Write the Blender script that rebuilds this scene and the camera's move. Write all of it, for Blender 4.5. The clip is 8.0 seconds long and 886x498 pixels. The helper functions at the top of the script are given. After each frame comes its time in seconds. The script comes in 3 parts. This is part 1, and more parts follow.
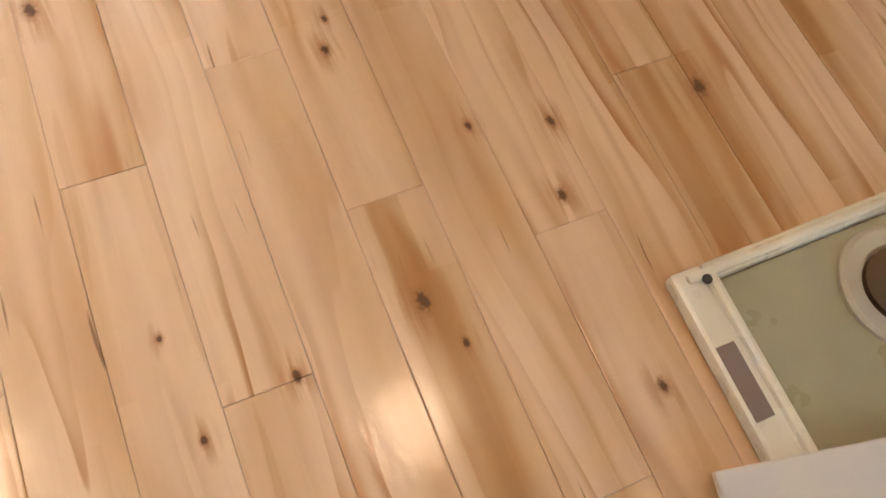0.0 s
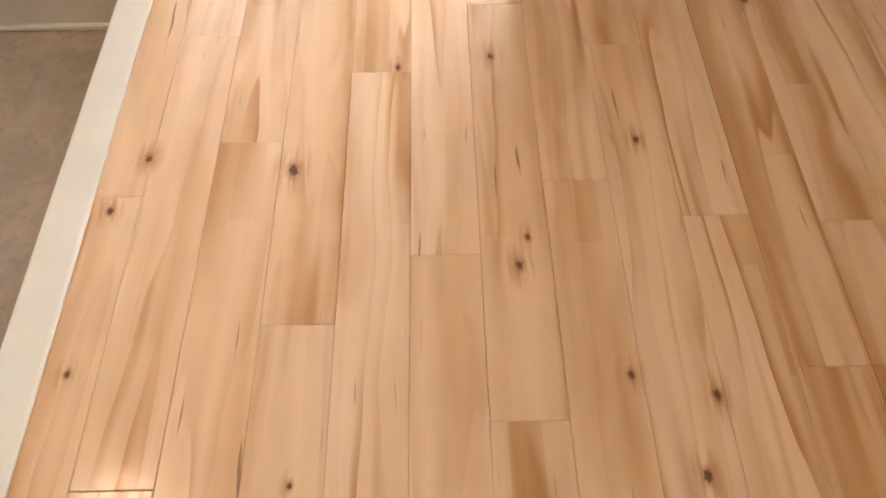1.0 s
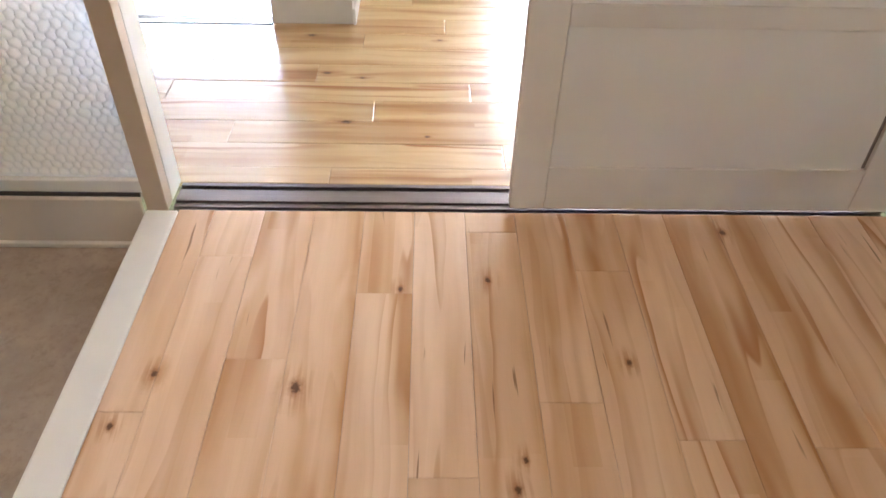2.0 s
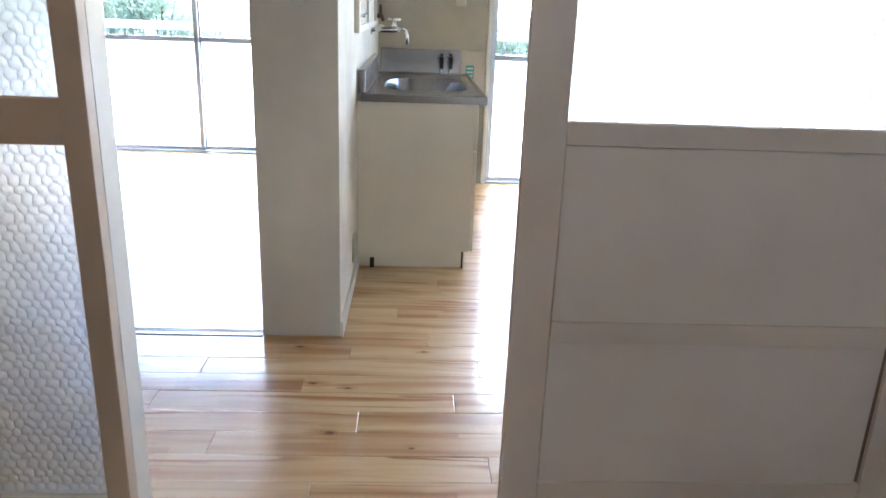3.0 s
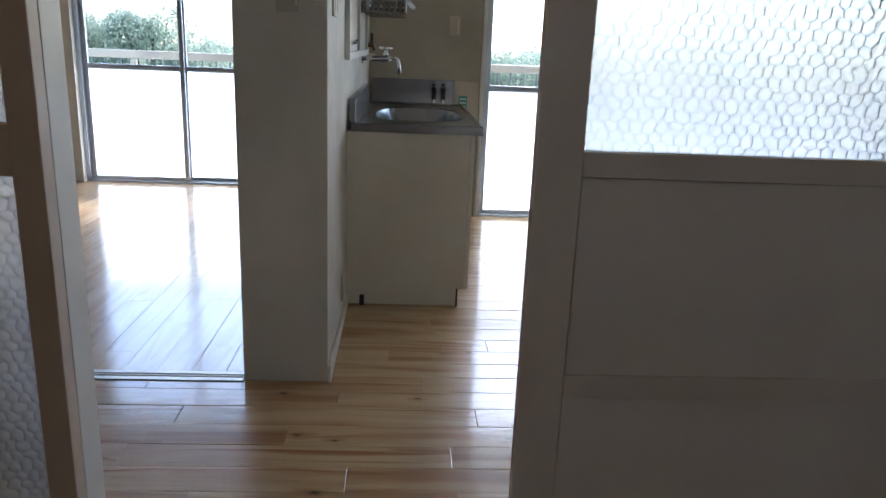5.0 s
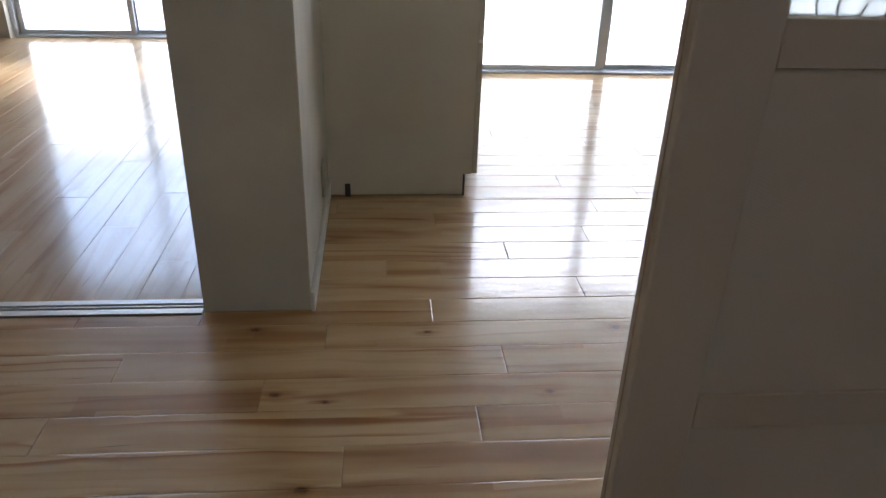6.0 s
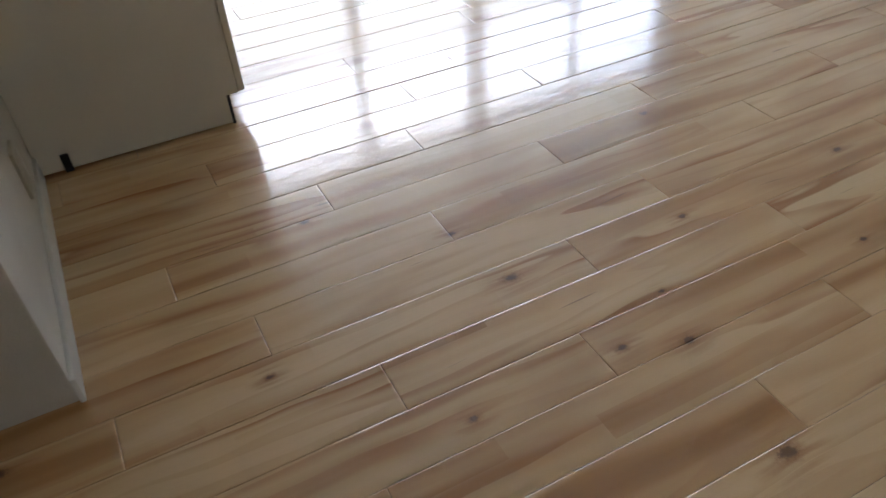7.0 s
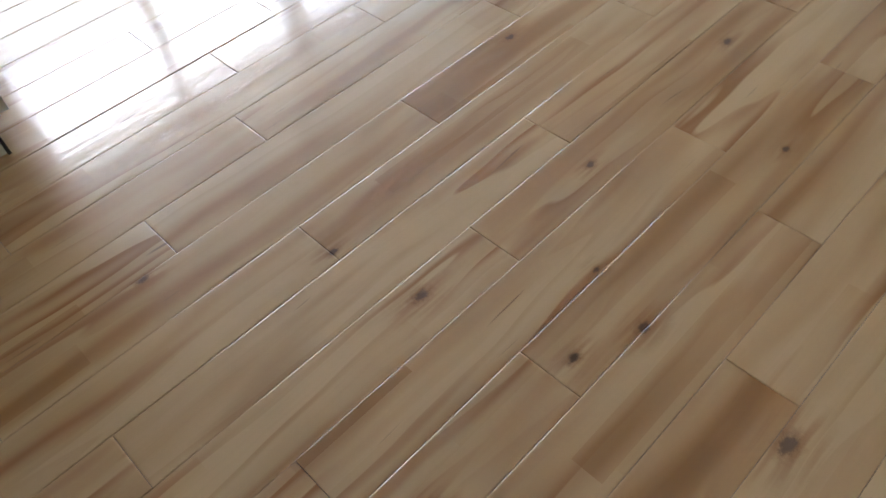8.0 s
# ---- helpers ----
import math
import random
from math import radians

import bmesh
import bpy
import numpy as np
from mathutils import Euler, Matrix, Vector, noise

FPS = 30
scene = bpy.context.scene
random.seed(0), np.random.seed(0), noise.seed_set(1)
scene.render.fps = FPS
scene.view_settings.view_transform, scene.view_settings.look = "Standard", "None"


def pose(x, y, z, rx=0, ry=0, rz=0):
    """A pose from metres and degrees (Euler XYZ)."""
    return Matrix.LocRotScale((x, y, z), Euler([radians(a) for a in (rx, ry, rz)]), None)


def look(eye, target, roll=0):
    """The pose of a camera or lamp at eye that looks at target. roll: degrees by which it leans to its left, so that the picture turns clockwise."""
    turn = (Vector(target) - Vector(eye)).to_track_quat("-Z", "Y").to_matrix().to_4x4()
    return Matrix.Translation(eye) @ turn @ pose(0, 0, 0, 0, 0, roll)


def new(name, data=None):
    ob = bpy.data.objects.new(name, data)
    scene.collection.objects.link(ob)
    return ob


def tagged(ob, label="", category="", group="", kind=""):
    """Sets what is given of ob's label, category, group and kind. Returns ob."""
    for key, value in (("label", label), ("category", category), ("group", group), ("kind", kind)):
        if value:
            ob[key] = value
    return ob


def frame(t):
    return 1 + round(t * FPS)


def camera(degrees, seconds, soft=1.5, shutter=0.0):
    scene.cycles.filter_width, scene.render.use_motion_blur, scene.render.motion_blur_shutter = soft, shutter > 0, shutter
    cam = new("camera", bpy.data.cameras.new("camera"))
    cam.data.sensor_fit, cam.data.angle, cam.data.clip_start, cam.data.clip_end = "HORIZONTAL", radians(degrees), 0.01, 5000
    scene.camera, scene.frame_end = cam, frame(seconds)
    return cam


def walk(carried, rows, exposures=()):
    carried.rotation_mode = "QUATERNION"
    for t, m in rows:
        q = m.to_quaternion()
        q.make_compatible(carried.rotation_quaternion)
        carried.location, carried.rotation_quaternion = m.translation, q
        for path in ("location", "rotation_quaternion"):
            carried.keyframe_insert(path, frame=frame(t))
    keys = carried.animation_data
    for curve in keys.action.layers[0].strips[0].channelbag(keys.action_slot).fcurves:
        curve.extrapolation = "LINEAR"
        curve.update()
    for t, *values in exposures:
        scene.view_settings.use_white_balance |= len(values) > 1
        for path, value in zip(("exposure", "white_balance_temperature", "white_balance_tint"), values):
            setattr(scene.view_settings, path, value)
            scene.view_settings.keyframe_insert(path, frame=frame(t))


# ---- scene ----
cam = camera(61.8, 8.0, soft=1.4, shutter=0.12)
PATH = [
    (0, (-0.135, -1.483, 0.989), (0.323, -0.852, -0.853), 14.2),
    (0.5, (-0.066, -1.471, 1.027), (0.083, -0.66, -0.796), 5.5),
    (0.6, (-0.071, -1.46, 1.038), (0.041, -0.621, -0.774), 3.9),
    (1, (-0.081, -1.43, 1.088), (-0.055, -0.341, -0.59), 0.3),
    (1.2, (-0.083, -1.436, 1.096), (-0.072, -0.246, -0.511), 0.0),
    (2.3, (-0.103, -1.435, 1.169), (-0.044, 0.215, 0.04), 1.9),
    (2.5, (-0.108, -1.432, 1.184), (-0.035, 0.321, 0.224), 1.5),
    (3, (-0.106, -1.44, 1.161), (-0.019, 0.461, 0.545), 2.1),
    (3.5, (-0.087, -1.415, 1.165), (0.012, 0.538, 0.746), 1.5),
    (4, (-0.087, -1.403, 1.161), (0.031, 0.547, 0.735), 1.7),
    (4.2, (-0.087, -1.403, 1.158), (0.033, 0.544, 0.717), 1.8),
    (5.3, (-0.13, -1.115, 1.117), (-0.015, 0.769, 0.454), 2.6),
    (5.5, (-0.133, -0.975, 1.107), (-0.007, 0.86, 0.32), 0.8),
    (6, (-0.17, -0.651, 1.07), (-0.002, 1.119, 0.155), 1.9),
    (6.5, (-0.182, -0.303, 1.044), (0.092, 1.353, -0.043), -1.6),
    (7, (-0.129, 0.04, 1.005), (0.52, 1.414, -0.294), -3.6),
    (7.5, (-0.049, 0.307, 0.978), (0.74, 1.5, -0.42), -1.9),
    (8, (0.025, 0.376, 0.974), (0.842, 1.359, -0.564), -7.0),
]
EXPOSURES = [
    (0.0, 4.92, 6700, 11), (1.2, 4.92, 6750, 11), (2.5, 4.2, 5600, 12), (3.0, 3.7, 5450, 11), (3.5, 3.0, 5300, 11),
    (4.2, 2.42, 5200, 11), (5.5, 2.05, 5750, 11), (6.5, 2.2, 5950, 11), (7.0, 2.25, 5850, 11), (8.0, 2.5, 5850, 11),
]
walk(cam, [(t, look(eye, target, roll)) for t, eye, target, roll in PATH], EXPOSURES)
LAMP = 0.88   # strength of the lamp diffusers

# ---- light ----
world = bpy.data.worlds.new("world")
scene.world = world
world.use_nodes = True
wt = world.node_tree
sky = wt.nodes.new("ShaderNodeTexSky")
sky.sky_type = "NISHITA"
sky.sun_disc = False
sky.sun_elevation = radians(47)
sky.sun_rotation = radians(20)
sky.air_density, sky.dust_density, sky.ozone_density = 1.0, 1.8, 1.0
wt.links.new(sky.outputs["Color"], wt.nodes["Background"].inputs["Color"])
wt.nodes["Background"].inputs["Strength"].default_value = 0.15

sun_data = bpy.data.lights.new("sun", "SUN")
sun_data.energy, sun_data.angle, sun_data.color = 3.0, radians(12), (1.0, 0.97, 0.93)
sun = new("sun", sun_data)
sun.matrix_world = look((5.5, 15.0, 17.0), (0, 0, 0))


# ---- materials ----
class Tree:
    """Short hand for building a node material."""

    def __init__(self, name, rough=0.5, metal=0.0, colour=(0.8, 0.8, 0.8), spec=0.5):
        self.mat = bpy.data.materials.new(name)
        self.mat.use_nodes = True
        self.nt = self.mat.node_tree
        self.bsdf = self.nt.nodes["Principled BSDF"]
        self.put("Roughness", rough), self.put("Metallic", metal), self.put("Specular IOR Level", spec)
        self.put("Base Color", (*colour, 1))

    def put(self, socket, value):
        self.link(value, self.bsdf.inputs[socket])

    def link(self, value, socket):
        if isinstance(value, bpy.types.NodeSocket):
            self.nt.links.new(value, socket)
        else:
            socket.default_value = value

    def coords(self, kind="Object"):
        return self.nt.nodes.new("ShaderNodeTexCoord").outputs[kind]

    def chance(self):
        return self.nt.nodes.new("ShaderNodeObjectInfo").outputs["Random"]

    def mapped(self, vec, scale=(1, 1, 1), loc=(0, 0, 0)):
        n = self.nt.nodes.new("ShaderNodeMapping")
        self.link(vec, n.inputs["Vector"])
        self.link(scale, n.inputs["Scale"]), self.link(loc, n.inputs["Location"])
        return n.outputs[0]

    def noise(self, vec, scale=5.0, detail=3.0, rough=0.5):
        n = self.nt.nodes.new("ShaderNodeTexNoise")
        self.link(vec, n.inputs["Vector"])
        n.inputs["Scale"].default_value, n.inputs["Detail"].default_value, n.inputs["Roughness"].default_value = scale, detail, rough
        return n.outputs["Fac"]

    def cells(self, vec, scale=5.0, feature="F1", jitter=1.0):
        n = self.nt.nodes.new("ShaderNodeTexVoronoi")
        n.feature = feature
        self.link(vec, n.inputs["Vector"])
        n.inputs["Scale"].default_value, n.inputs["Randomness"].default_value = scale, jitter
        return n

    def white(self, vec):
        n = self.nt.nodes.new("ShaderNodeTexWhiteNoise")
        self.link(vec, n.inputs["Vector"])
        return n.outputs["Value"]

    def math(self, op, a, b=0.0, c=0.0):
        n = self.nt.nodes.new("ShaderNodeMath")
        n.operation = op
        for v, s in zip((a, b, c), n.inputs):
            self.link(v, s)
        return n.outputs[0]

    def span(self, v, a, b, lo=0.0, hi=1.0):
        n = self.nt.nodes.new("ShaderNodeMapRange")
        n.interpolation_type = "SMOOTHSTEP"
        for val, s in zip((v, a, b, lo, hi), n.inputs):
            self.link(val, s)
        return n.outputs[0]

    def ramp(self, v, stops):
        n = self.nt.nodes.new("ShaderNodeValToRGB")
        els = n.color_ramp.elements
        while len(els) < len(stops):
            els.new(0.5)
        for e, (p, c) in zip(els, stops):
            e.position, e.color = p, (*c, 1)
        self.link(v, n.inputs[0])
        return n.outputs[0]

    def mix(self, fac, a, b, mode="MIX"):
        n = self.nt.nodes.new("ShaderNodeMix")
        n.data_type, n.blend_type = "RGBA", mode
        self.link(fac, n.inputs["Factor"])
        for v, s in ((a, n.inputs[6]), (b, n.inputs[7])):
            self.link((*v, 1) if isinstance(v, tuple) else v, s)
        return n.outputs[2]

    def split(self, vec):
        n = self.nt.nodes.new("ShaderNodeSeparateXYZ")
        self.link(vec, n.inputs[0])
        return n.outputs

    def join(self, x, y, z):
        n = self.nt.nodes.new("ShaderNodeCombineXYZ")
        for v, s in zip((x, y, z), n.inputs):
            self.link(v, s)
        return n.outputs[0]

    def bump(self, height, strength=0.2, distance=0.01):
        n = self.nt.nodes.new("ShaderNodeBump")
        n.inputs["Strength"].default_value, n.inputs["Distance"].default_value = strength, distance
        self.link(height, n.inputs["Height"])
        self.put("Normal", n.outputs[0]), self.put("Coat Normal", n.outputs[0])


def wood_floor(name, shift, along, knots, tint=(1.0, 1.0, 1.0), coat=1.0, gloss=(0.07, 0.15), strips=0.13, contrast=1.0, figure=1.0, sheen=0.45, base_rough=0.34, lacquer=1.7):
    """Pale knotty board: broad soft bands along the length, growth rings with one sharp side, strips of differing tone, knots, a lacquered and slightly wavy face.
    along: the world axis of the boards; knots: their places and half lengths in metres."""
    t = Tree(name, 0.2, spec=sheen)
    r = t.chance()
    x, y, z = t.split(t.coords())
    p = t.join(t.math("ADD", x, t.math("MULTIPLY", r, 97.0)), t.math("ADD", y, t.math("MULTIPLY", r, 31.0)), shift)

    def c(*rgb):
        return tuple(v * k for v, k in zip(rgb, tint))

    # slow sideways drift of the figure
    drift = t.math("MULTIPLY", t.math("SUBTRACT", t.noise(t.mapped(p, (2.2, 5, 1)), 1.0, 2), 0.5), 0.055)
    q = t.join(t.split(p)[0], t.math("ADD", t.split(p)[1], drift), shift)
    # printed strips within a board, each with its own tone
    strip = t.math("FLOOR", t.math("DIVIDE", t.math("ADD", y, t.math("MULTIPLY", r, 0.4)), 0.052))
    lag = t.white(t.join(strip, t.math("MULTIPLY", r, 517.0), 1.0))
    seg = t.math("FLOOR", t.math("ADD", t.math("DIVIDE", x, 0.58), t.math("MULTIPLY", lag, 3.0)))
    tone = t.white(t.join(strip, seg, t.math("MULTIPLY", r, 731.0)))
    plank = t.white(t.join(t.math("MULTIPLY", r, 313.0), 4.0, shift))
    body = t.noise(t.mapped(q, (0.7, 11, 1)), 1.0, 2, 0.4)
    v0 = t.math("ADD", t.math("MULTIPLY", body, 0.95), t.math("MULTIPLY", t.span(tone, 0.6, 1.0), strips))
    v0 = t.math("ADD", v0, t.math("MULTIPLY_ADD", plank, 0.08, -0.06))
    v0 = t.math("MULTIPLY_ADD", v0, contrast, 0.5 * (1 - contrast))
    col = t.ramp(v0, [(0.28, c(0.76, 0.61, 0.44)), (0.46, c(0.70, 0.53, 0.355)), (0.60, c(0.61, 0.425, 0.25)), (0.70, c(0.48, 0.285, 0.12)), (0.84, c(0.37, 0.19, 0.065))])
    # clouded paler and browner patches
    cloud = t.noise(t.mapped(q, (2.4, 10, 1), (1, 4, 0)), 1.0, 2, 0.45)
    col = t.mix(t.span(cloud, 0.50, 0.72, 0, 0.4 * figure), col, c(0.50, 0.31, 0.16))
    col = t.mix(t.span(cloud, 0.46, 0.28, 0, 0.55), col, c(0.82, 0.68, 0.51))
    # growth rings: brown that deepens slowly and ends abruptly
    rings = t.math("FRACT", t.math("MULTIPLY", t.noise(t.mapped(q, (0.55, 9, 1), (17, 2, 0)), 1.0, 2, 0.4), 7.0))
    where = t.span(t.noise(t.mapped(q, (1.1, 12, 1), (5, 8, 0)), 1.0, 2), 0.50, 0.68)
    edge = t.math("MULTIPLY", t.span(rings, 0.45, 0.93), t.span(rings, 1.0, 0.94))
    col = t.mix(t.math("MULTIPLY", edge, t.math("MULTIPLY_ADD", where, 0.72 * figure, 0.17)), col, c(0.41, 0.195, 0.058))
    grain = t.noise(t.mapped(q, (6, 170, 1)), 1.0, 3, 0.6)
    col = t.mix(t.span(grain, 0.45, 0.75, 0, 0.06), col, c(0.36, 0.21, 0.10))
    # short dark cracks
    crack = t.noise(t.mapped(q, (4.2, 80, 1), (11, 5, 0)), 1.0, 2, 0.4)
    col = t.mix(t.span(crack, 0.71, 0.78, 0, 0.75), col, (0.19, 0.09, 0.035))
    # knots: a dark ragged heart, a brown eye, a tail drawn out along the board
    place = t.nt.nodes.new("ShaderNodeNewGeometry").outputs["Position"]
    rag = t.math("MULTIPLY", t.math("SUBTRACT", t.noise(t.mapped(place, (90, 90, 1)), 1.0, 4, 0.75), 0.5), 1.6)
    squeeze = (1.0, 0.62, 0.0) if along == "y" else (0.62, 1.0, 0.0)
    flat = t.mapped(place, squeeze)
    near = 9.0
    for kx, ky, size in knots:
        n = t.nt.nodes.new("ShaderNodeVectorMath")
        n.operation = "DISTANCE"
        t.link(flat, n.inputs[0])
        n.inputs[1].default_value = (kx * squeeze[0], ky * squeeze[1], 0.0)
        near = t.math("MINIMUM", near, t.math("DIVIDE", n.outputs["Value"], size))
    d = t.math("ADD", near, rag)
    col = t.mix(t.math("MULTIPLY", t.span(d, 4.6, 1.2, 0, 0.6), t.span(crack, 0.40, 0.60)), col, c(0.42, 0.21, 0.08))
    col = t.mix(t.span(d, 1.8, 0.6, 0, 0.6), col, c(0.36, 0.165, 0.055))
    col = t.mix(t.span(d, 1.0, 0.35, 0, 0.92), col, (0.10, 0.043, 0.017))
    t.put("Base Color", col)
    wave = t.noise(t.mapped(p, (9, 26, 1)), 1.0, 2)
    fine = t.noise(t.mapped(p, (55, 95, 1)), 1.0, 2)
    patch = t.noise(t.mapped(p, (8, 40, 1)), 1.0, 3)
    t.put("Roughness", t.span(patch, 0.3, 0.75, base_rough, base_rough + 0.06))
    t.put("Coat Weight", coat), t.put("Coat IOR", lacquer), t.put("Coat Roughness", t.span(patch, 0.3, 0.75, *gloss))
    t.bump(t.math("ADD", t.math("MULTIPLY", wave, 0.7), t.math("ADD", t.math("MULTIPLY", fine, 0.3), t.math("MULTIPLY", grain, 0.06))), 0.2, 0.004)
    return t.mat


ROOM_KNOTS = ((0.054, -1.207, 0.012), (0.624, -1.027, 0.013), (-0.143, -1.243, 0.007), (-0.342, -0.542, 0.012), (-0.149, -0.271, 0.007), (0.045, -0.241, 0.008),
              (0.068, -0.759, 0.008), (0.229, -0.966, 0.007), (0.357, -1.002, 0.008), (0.315, -0.477, 0.007), (0.625, -0.067, 0.009), (-0.619, -0.509, 0.008),
              (-0.665, -0.632, 0.007), (-0.661, -0.95, 0.006), (0.086, -0.70, 0.006), (0.316, -1.126, 0.008), (-0.278, -1.279, 0.006), (-0.295, -1.13, 0.005), (0.319, -1.443, 0.008), (0.087, -1.285, 0.006))
HALL_KNOTS = ((-0.412, 0.709, 0.010), (-0.492, 0.976, 0.011), (0.449, 0.956, 0.012), (0.218, 0.697, 0.008), (0.522, 0.70, 0.009), (0.636, 0.655, 0.010), (0.608, 0.403, 0.014),
              (1.345, 0.945, 0.010), (0.867, 0.935, 0.008), (0.152, 1.341, 0.009), (0.412, 1.138, 0.008), (-0.051, 0.952, 0.007), (0.677, 0.778, 0.006), (1.125, 0.691, 0.007), (1.07, 1.315, 0.010), (-0.326, 0.417, 0.012), (-0.298, 0.679, 0.007), (-0.091, 0.342, 0.006))
WOOD_ROOM = wood_floor("pale_knotty_boards", 0.0, "y", ROOM_KNOTS, (1.0, 0.89, 0.83), 0.33, (0.09, 0.16), 0.06, 1.35, 1.0, 0.3)
WOOD_HALL = wood_floor("honey_knotty_boards", 7.0, "x", HALL_KNOTS, (0.88, 0.765, 0.55), 0.95, (0.07, 0.16), 0.09, 1.7, 1.35, 0.6, 0.34, 1.85)
WOOD_SIDE = wood_floor("pale_oak_boards", 13.0, "y", (), (0.84, 0.75, 0.62), 0.95, (0.08, 0.17), 0.07, 1.1, 0.65, 0.6, 0.34, 1.85)


def painted(name, colour, rough=0.5, grain=180.0, relief=0.1, stain=0.08):
    t = Tree(name, rough)
    p = t.coords()
    blot = t.noise(p, 2.3, 4)
    dark = tuple(c * (1 - 2.2 * stain) for c in colour)
    t.put("Base Color", t.mix(t.span(blot, 0.35, 0.75), colour, dark))
    t.put("Roughness", t.span(t.noise(p, 9.0, 3), 0.3, 0.7, rough - 0.08, rough + 0.08))
    t.bump(t.noise(p, grain, 3), relief, 0.003)
    return t.mat


WALLPAPER = painted("white_wallpaper", (0.63, 0.59, 0.51), 0.62, 260, 0.35)
# Beige, darkened so that the end wall's shade sits in the colour.
SHADED_KITCHENWALL = painted("beige_kitchen_wall_shaded", (0.41, 0.375, 0.29), 0.5, 60, 0.05)
PLASTER = painted("ceiling_board", (0.62, 0.61, 0.58), 0.8, 120, 0.2)
TRIM = painted("white_trim_paint", (0.74, 0.72, 0.66), 0.38, 70, 0.05)
BEIGE = painted("beige_wood_paint", (0.54, 0.43, 0.315), 0.36, 60, 0.06)
SKIRT = painted("pale_beige_paint", (0.68, 0.60, 0.50), 0.45, 60, 0.06)
DOORWHITE = painted("cream_door_paint", (0.75, 0.69, 0.59), 0.42, 70, 0.06)
CABINET = painted("cream_laminate", (0.62, 0.57, 0.47), 0.42, 40, 0.03, 0.04)
PLASTIC = painted("ivory_plastic", (0.52, 0.47, 0.37), 0.35, 50, 0.03)
PANWHITE = painted("white_pan_plastic", (0.80, 0.75, 0.63), 0.3, 50, 0.04)
PANBASE = painted("greenish_pan_base", (0.43, 0.40, 0.265), 0.33, 60, 0.06, 0.12)
CLOTH = painted("white_cotton", (0.78, 0.79, 0.82), 0.9, 700, 0.5, 0.03)
BOARD = painted("white_board", (0.66, 0.61, 0.57), 0.5, 90, 0.05, 0.03)
# For dark parts, and for strips that paint the shade in gaps.
RUBBER_AND_GAPS = painted("dark_rubber_and_gap_shade", (0.035, 0.03, 0.03), 0.6, 90, 0.05)
# Colours the pan's label and the shaded recess of the door panels.
LABEL_AND_SHADE = painted("grey_brown_label_and_shade", (0.24, 0.18, 0.15), 0.55, 90, 0.05)
BROWN = painted("dark_brown_drain", (0.12, 0.065, 0.03), 0.5, 50, 0.3, 0.25)
TEAL = painted("teal_sticker", (0.08, 0.32, 0.27), 0.45, 60, 0.02)
BALCONY = painted("grey_balcony_concrete", (0.58, 0.58, 0.56), 0.85, 40, 0.4, 0.1)
SOFFIT = painted("white_soffit_paint", (0.80, 0.80, 0.78), 0.8, 40, 0.3, 0.05)
BARS = painted("grey_bar_paint", (0.20, 0.22, 0.23), 0.5, 60, 0.05)
RAILING = painted("pale_railing_paint", (0.50, 0.46, 0.40), 0.45, 60, 0.05)


def panel_face():
    """Door panel paper: faint woven relief, cream."""
    t = Tree("woven_door_panel", 0.55)
    x, y, z = t.split(t.coords())
    weave = t.math("MULTIPLY", t.math("SINE", t.math("MULTIPLY", z, 1500.0)), t.math("SINE", t.math("MULTIPLY", x, 700.0)))
    t.put("Base Color", t.mix(t.span(t.noise(t.coords(), 2.0, 4), 0.3, 0.75), (0.78, 0.735, 0.65), (0.70, 0.655, 0.57)))
    t.bump(t.math("ADD", weave, t.noise(t.coords(), 300.0, 2)), 0.08, 0.002)
    return t.mat


PANEL = panel_face()


def stone_floor():
    t = Tree("mottled_entry_concrete", 0.7)
    p = t.coords()
    a = t.noise(p, 5.0, 6, 0.65)
    b = t.noise(p, 45.0, 4, 0.7)
    c = t.mix(t.span(a, 0.3, 0.7), (0.30, 0.245, 0.20), (0.42, 0.36, 0.31))
    c = t.mix(t.span(b, 0.45, 0.75, 0, 0.5), c, (0.22, 0.175, 0.14))
    t.put("Base Color", c)
    t.bump(b, 0.3, 0.004)
    return t.mat


CONCRETE = stone_floor()


def steel(name, colour, rough, along):
    t = Tree(name, rough, 1.0, colour)
    n = t.noise(t.mapped(t.coords(), along), 1.0, 2)
    t.put("Roughness", t.span(n, 0.3, 0.7, rough - 0.03, rough + 0.05))
    return t.mat


STEEL = steel("brushed_stainless", (0.27, 0.265, 0.27), 0.2, (2, 2, 2))
CHROME = steel("chrome", (0.75, 0.75, 0.76), 0.1, (30, 30, 30))
ALUMINIUM = steel("grey_aluminium", (0.52, 0.57, 0.64), 0.4, (8, 8, 200))
PALE_ALU = steel("pale_aluminium", (0.72, 0.71, 0.69), 0.42, (8, 200, 8))
TRACK = steel("worn_bronze_track", (0.21, 0.17, 0.155), 0.45, (3, 120, 120))


